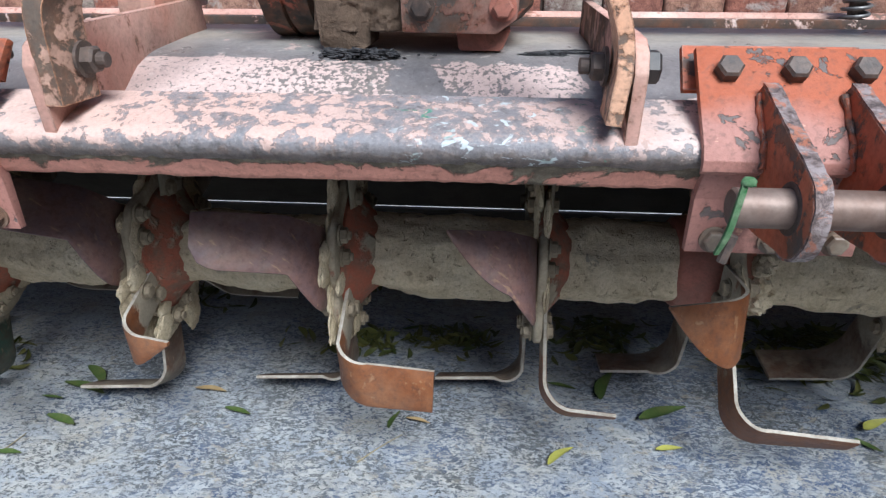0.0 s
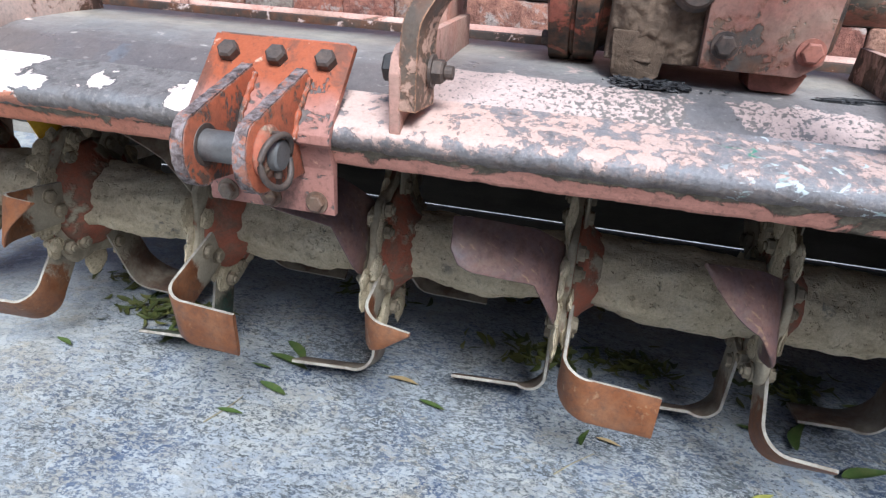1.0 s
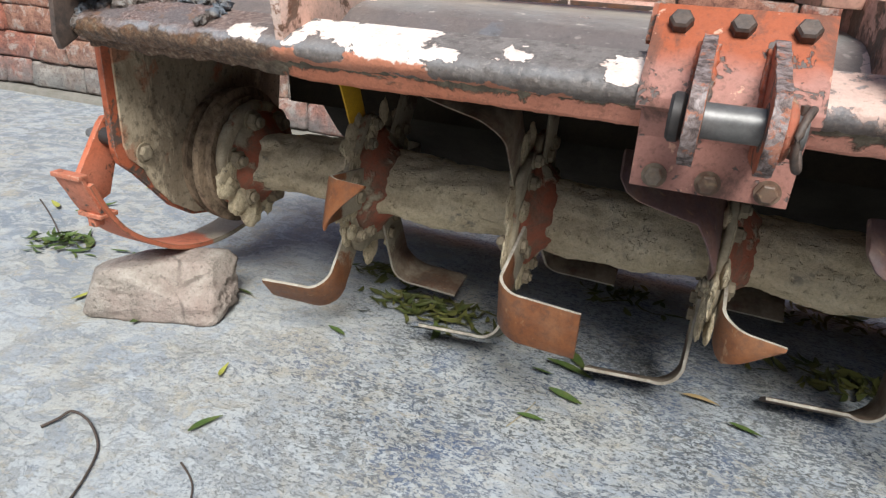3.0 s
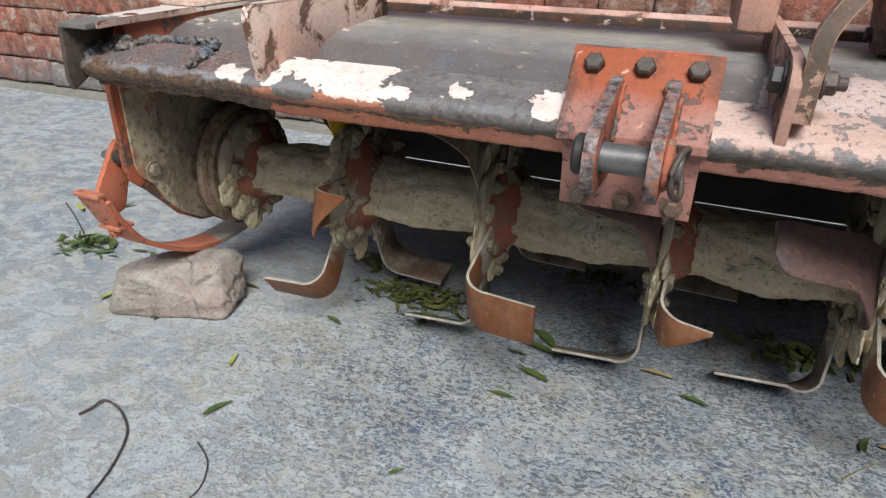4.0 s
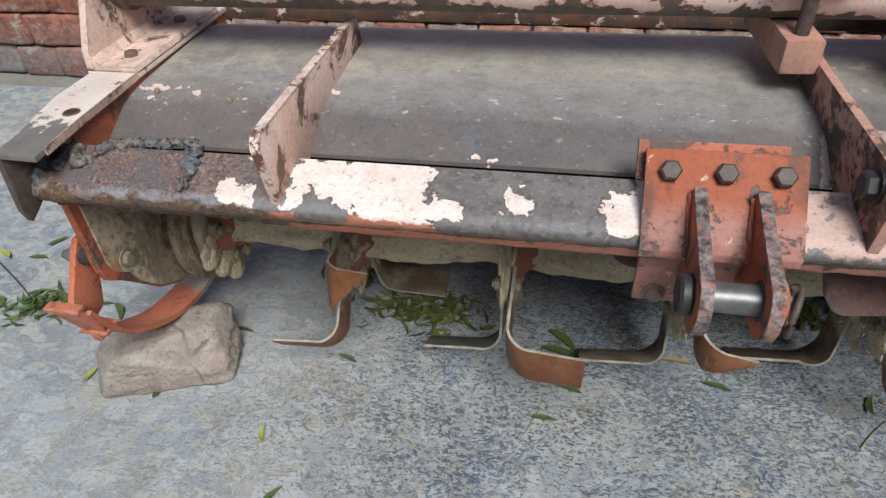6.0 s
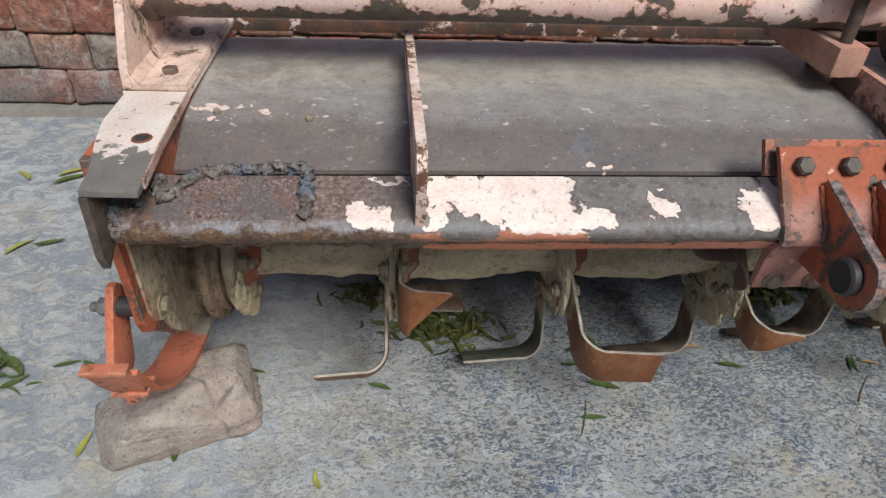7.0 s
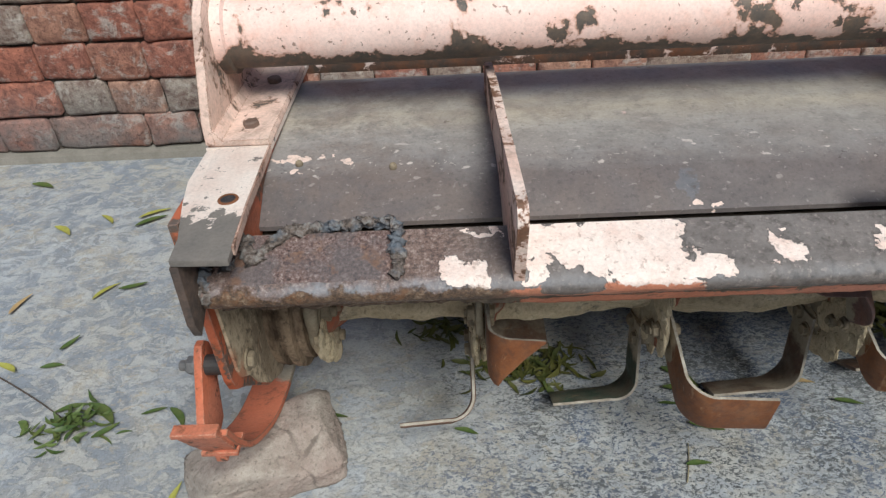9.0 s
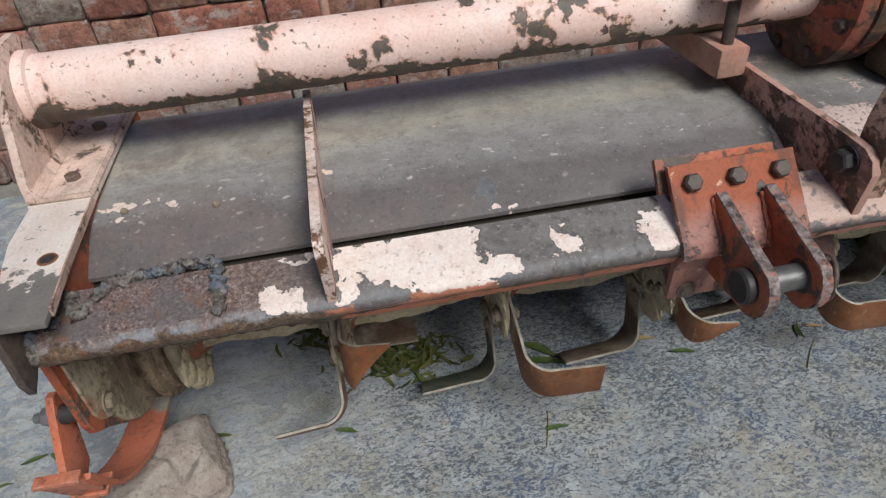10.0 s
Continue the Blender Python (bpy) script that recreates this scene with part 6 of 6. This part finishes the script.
def leaf_mesh(p, ang, length, width, curl, bm, roll=0.0, lift=0.0):
    ca, sa = math.cos(radians(ang)), math.sin(radians(ang))
    rows = []
    for i in range(7):
        s = i / 6
        w = width * (math.sin(math.pi * min(1, s * 0.92 + 0.04)) ** 0.8) * (1.15 - 0.5 * s)
        bow = 0.10 * length * math.sin(math.pi * s)
        z = 0.002 + curl * length * (0.28 * (s - 0.5) ** 2 * 4) + lift * s * length
        row = []
        for k in (-1, 0, 1):
            lx, ly = (s - 0.5) * length, k * w * 0.5 + bow
            row.append(bm.verts.new((p[0] + lx * ca - ly * sa, p[1] + lx * sa + ly * ca, p[2] + z + abs(k) * w * 0.18 + k * roll * w * 0.5 + (0.0015 if roll else 0))))
        rows.append(row)
    for a, b in zip(rows, rows[1:]):
        for k in range(2):
            bm.faces.new((a[k], a[k + 1], b[k + 1], b[k]))
    return bm


LEAF_KINDS = {"g": (M_LEAF, "fresh green"), "y": (M_LEAF_Y, "yellowing"), "t": (M_LEAF_T, "dry tan"), "b": (M_LEAF_T, "brown curled")}
lrng = random.Random(11)


def leaf(x, y, ang, length, kind):
    m, word = LEAF_KINDS[kind]
    ob = part("leaf", leaf_mesh((0, 0, 0), ang, length * 1.05, length * 0.27, lrng.uniform(0.1, 0.5), bmesh.new(), lrng.uniform(-0.3, 0.3)), m, None, "", 0)
    ob.location = (x, y, 0.001)
    tagged(ob, word + " narrow fallen leaf on the concrete", "leaf", "fallen leaves")


leaf(-1.026, 0.804, -19, 0.043, "g")
leaf(-1.124, 0.613, 107, 0.037, "y")
leaf(-0.634, 0.722, 1, 0.042, "g")
leaf(-1.061, 0.496, 67, 0.051, "g")
leaf(-0.597, 0.796, -19, 0.058, "g")
leaf(-0.391, 0.893, -6, 0.055, "t")
leaf(-0.610, 0.915, -43, 0.074, "g")
leaf(-0.647, 0.851, -6, 0.039, "g")
leaf(-0.724, 0.492, 47, 0.025, "g")
leaf(-1.401, 0.676, 15, 0.080, "g")
leaf(-1.275, 0.846, 0, 0.055, "g")
leaf(-0.066, 0.841, 74, 0.043, "g")
leaf(-0.028, 0.843, -15, 0.039, "t")
leaf(0.193, 0.782, 44, 0.054, "y")
leaf(0.357, 0.809, 9, 0.039, "y")
leaf(0.365, 0.887, 24, 0.085, "g")
leaf(0.285, 0.954, 68, 0.085, "g")
leaf(0.209, 0.949, -15, 0.048, "g")
leaf(0.694, 0.886, 29, 0.057, "y")
leaf(0.660, 0.839, -43, 0.038, "g")
leaf(-0.607, 0.877, -17, 0.085, "g")
leaf(-0.142, 1.051, -38, 0.056, "g")
leaf(-0.068, 1.114, 24, 0.042, "g")
leaf(-1.522, 0.691, 82, 0.050, "y")
leaf(-1.363, 0.675, 86, 0.046, "g")
leaf(-1.874, 1.246, 53, 0.071, "y")
leaf(-1.810, 1.256, 19, 0.064, "g")
leaf(-1.676, 1.272, -49, 0.057, "g")
leaf(-1.575, 0.859, -50, 0.060, "g")
leaf(-1.622, 0.874, 18, 0.046, "g")
leaf(-1.728, 0.873, -37, 0.085, "g")
leaf(-1.699, 0.831, 40, 0.050, "g")
leaf(-1.876, 1.582, 29, 0.085, "y")
leaf(-2.005, 1.562, -43, 0.063, "y")
leaf(-0.865, 0.881, -75, 0.061, "g")
leaf(-0.324, 0.841, -16, 0.047, "g")
leaf(-2.290, 1.764, -19, 0.079, "g")
leaf(-2.109, 1.513, -36, 0.074, "y")
leaf(-1.872, 1.544, 33, 0.085, "g")
leaf(-2.062, 1.210, 75, 0.071, "b")
leaf(-1.878, 1.070, 60, 0.048, "g")
leaf(-1.887, 1.004, 7, 0.046, "g")
leaf(-1.791, 0.889, 17, 0.061, "g")
leaf(-1.982, 1.001, -27, 0.056, "y")


def litter(x, y, sx, sy, count, seed, h=0.02, surface=None):
    """A drift of leaves that nobody could count."""
    r = random.Random(seed)
    bm = bmesh.new()
    for i in range(count * 2):
        d = r.gauss(0, 0.45), r.gauss(0, 0.45)
        top = max(0, 1 - math.hypot(*d)) * h
        leaf_mesh((x + d[0] * sx, y + d[1] * sy, r.uniform(0, top)), r.uniform(0, 360), r.uniform(0.022, 0.05), r.uniform(0.006, 0.012), r.uniform(0, 0.6), bm, r.uniform(-0.7, 0.7), r.uniform(-0.1, 0.25) * (top > 0.006))
    tagged(part("leaf_litter", bm, surface or M_LEAF_D, None, "", 0), "drift of dull green fallen leaves under the machine", "leaves", kind="stuff")


litter(-0.90, 0.965, 0.13, 0.06, 70, 1)
litter(-1.06, 1.06, 0.10, 0.05, 24, 2)
litter(-0.54, 1.20, 0.12, 0.05, 24, 3)
litter(-0.17, 1.06, 0.13, 0.05, 40, 4)
litter(-0.16, 1.31, 0.16, 0.06, 40, 5)
litter(0.02, 1.08, 0.10, 0.06, 40, 6)
litter(0.29, 1.11, 0.10, 0.07, 60, 7, 0.04)
litter(0.70, 1.08, 0.17, 0.10, 160, 8, 0.06)
litter(-1.775, 0.85, 0.09, 0.06, 30, 9, 0.025, M_LEAF)


def twig(points, r, label, surface=M_TWIG):
    ob = part("twig", tube_along(spline(points, 8), r, 8, None, 0.6), surface, None, "", 0)
    tagged(ob, label, "twig", "fallen twigs")


twig([(-1.262, 0.392, 0.004), (-1.254, 0.412, 0.006), (-1.248, 0.432, 0.008), (-1.212, 0.428, 0.006), (-1.170, 0.405, 0.004), (-1.145, 0.378, 0.004), (-1.118, 0.325, 0.004), (-1.103, 0.27, 0.004), (-1.100, 0.228, 0.004)], 0.0022, "bent dark dry twig on the concrete")
twig([(-1.039, 0.422, 0.003), (-1.008, 0.405, 0.003), (-0.988, 0.385, 0.003), (-0.972, 0.350, 0.003), (-0.976, 0.310, 0.003)], 0.0015, "thin curved dark twig on the concrete")
twig([(-0.108, 0.748, 0.003), (-0.08, 0.782, 0.003), (-0.05, 0.812, 0.003)], 0.0012, "thin pale leaf stalk on the concrete", M_STALK)
twig([(-0.663, 0.690, 0.003), (-0.648, 0.73, 0.003), (-0.638, 0.768, 0.003)], 0.0012, "thin pale leaf stalk on the concrete", M_STALK)
twig([(-2.06, 1.02, 0.003), (-1.95, 0.96, 0.003), (-1.85, 0.90, 0.003), (-1.76, 0.84, 0.003)], 0.002, "thin leafy twig on the concrete")

# ---- unseen wall added behind the camera; its height cuts the low skylight ----
south = part("unseen_wall_south", box((-9.0, -5.8, 0.0), (8.0, -5.55, 2.7), 0.01), simple("dusty_plaster", (0.30, 0.27, 0.23), (0.22, 0.20, 0.17), 3))
tagged(south, "plain unseen wall added behind the camera to block low skylight", "wall", kind="structure")

# unseen wall, added to dim the right end of the machine
east = part("unseen_wall_east", box((1.95, -5.5, 0.0), (2.15, 1.9, 2.4), 0.01), simple("dark_plaster", (0.26, 0.23, 0.20), (0.19, 0.17, 0.145), 3))
tagged(east, "plain unseen wall added to block light from the right", "wall", kind="structure")

# ---- brick wall behind ----
WALL_Y = 1.95
wall = part("wall_north", box((-6.0, WALL_Y + 0.020, -0.05), (5.0, WALL_Y + 0.24, 1.06)), M_MORTAR)
tagged(wall, "old red-brown brick wall with eroded joints and lime bloom", "wall", kind="structure")
base = part("wall_footing", slab([(WALL_Y - 0.028, 0.0), (WALL_Y - 0.022, 0.020), (WALL_Y + 0.019, 0.028), (WALL_Y + 0.019, 0.0)], "x", -6.0, 5.0), simple("footing_mortar", (0.17, 0.155, 0.13), (0.25, 0.23, 0.20), 16), wall)


def brick_mesh(w, h, seed):
    """An eroded brick: an uneven front with rounded, nibbled edges and a skirt into the joint."""
    bm = bmesh.new()
    nx, nz = (7 if w > 0.2 else 5), 4
    grid = []
    for j in range(nz + 1):
        row = []
        for i in range(nx + 1):
            u, v = i / nx, j / nz
            u = (0, 0.04, *[0.04 + 0.92 * (k - 1) / (nx - 2) for k in range(2, nx - 1)], 0.96, 1)[i]
            v = (0, 0.08, 0.5, 0.92, 1)[j]
            q = Vector((u * w * 17 + seed * 3.1, v * h * 17, seed))
            rim = i in (0, nx) or j in (0, nz)
            corner = i in (0, nx) and j in (0, nz)
            bite = Vector((noise.noise(q * 1.3), 0, noise.noise(q * 1.3 + Vector((5, 0, 0))))) * 0.0045
            y = -0.05 + 0.009 * noise.noise(q) + 0.004 * noise.noise(q * 2.6) + (0.004 if rim else 0) + (0.005 if corner else 0)
            s = 0.97 if corner else 1.0
            row.append(bm.verts.new(Vector(((u - 0.5) * w * s, y, (v - 0.5) * h * s)) + bite))
        grid.append(row)
    for j in range(nz):
        for i in range(nx):
            bm.faces.new((grid[j][i], grid[j][i + 1], grid[j + 1][i + 1], grid[j + 1][i]))
    edge = grid[0] + [r[-1] for r in grid[1:]] + grid[-1][-2::-1] + [r[0] for r in grid[-2:0:-1]]
    back = [bm.verts.new((v.co.x, 0.05, v.co.z)) for v in edge]
    for k in range(len(edge)):
        n = (k + 1) % len(edge)
        bm.faces.new((edge[n], edge[k], back[k], back[n]))
    for f in bm.faces:
        f.smooth = True
    bmesh.ops.recalc_face_normals(bm, faces=bm.faces)
    me = bpy.data.meshes.new("brick")
    bm.to_mesh(me)
    bm.free()
    me.materials.append(M_BRICK)
    return me


HEAD, STRETCH, COURSE, JOINT = 0.165, 0.312, 0.1145, 0.007
heads = [brick_mesh(HEAD - JOINT, COURSE - JOINT, k) for k in range(6)]
longs = [brick_mesh(STRETCH - JOINT, COURSE - JOINT, 20 + k) for k in range(6)]
brng = random.Random(3)
rest = bmesh.new()
for row in range(9):
    z = 0.030 + COURSE * (row + 0.5)
    x = -5.9 + brng.uniform(0, 0.17)
    while x < 4.8:
        long = brng.random() < (0.45 if row in (0, 2, 5) else 0.15)
        w = STRETCH if long else HEAD
        me = brng.choice(longs if long else heads)
        m = pose(x + w / 2, WALL_Y + 0.05 + brng.uniform(-0.006, 0.006), z + brng.uniform(-0.004, 0.004), brng.uniform(-1, 1), brng.uniform(-1.2, 1.2), brng.uniform(-2, 2))
        if row < 7 and -3.4 < x < 1.6:
            ob = new("brick", me)
            ob.parent = wall
            ob.matrix_basis = m
        else:
            old = len(rest.verts)
            rest.from_mesh(me)
            rest.verts.ensure_lookup_table()
            bmesh.ops.transform(rest, matrix=m, verts=rest.verts[old:])
        x += w
tagged(part("brickwork", rest, M_BRICK, wall), kind="stuff")
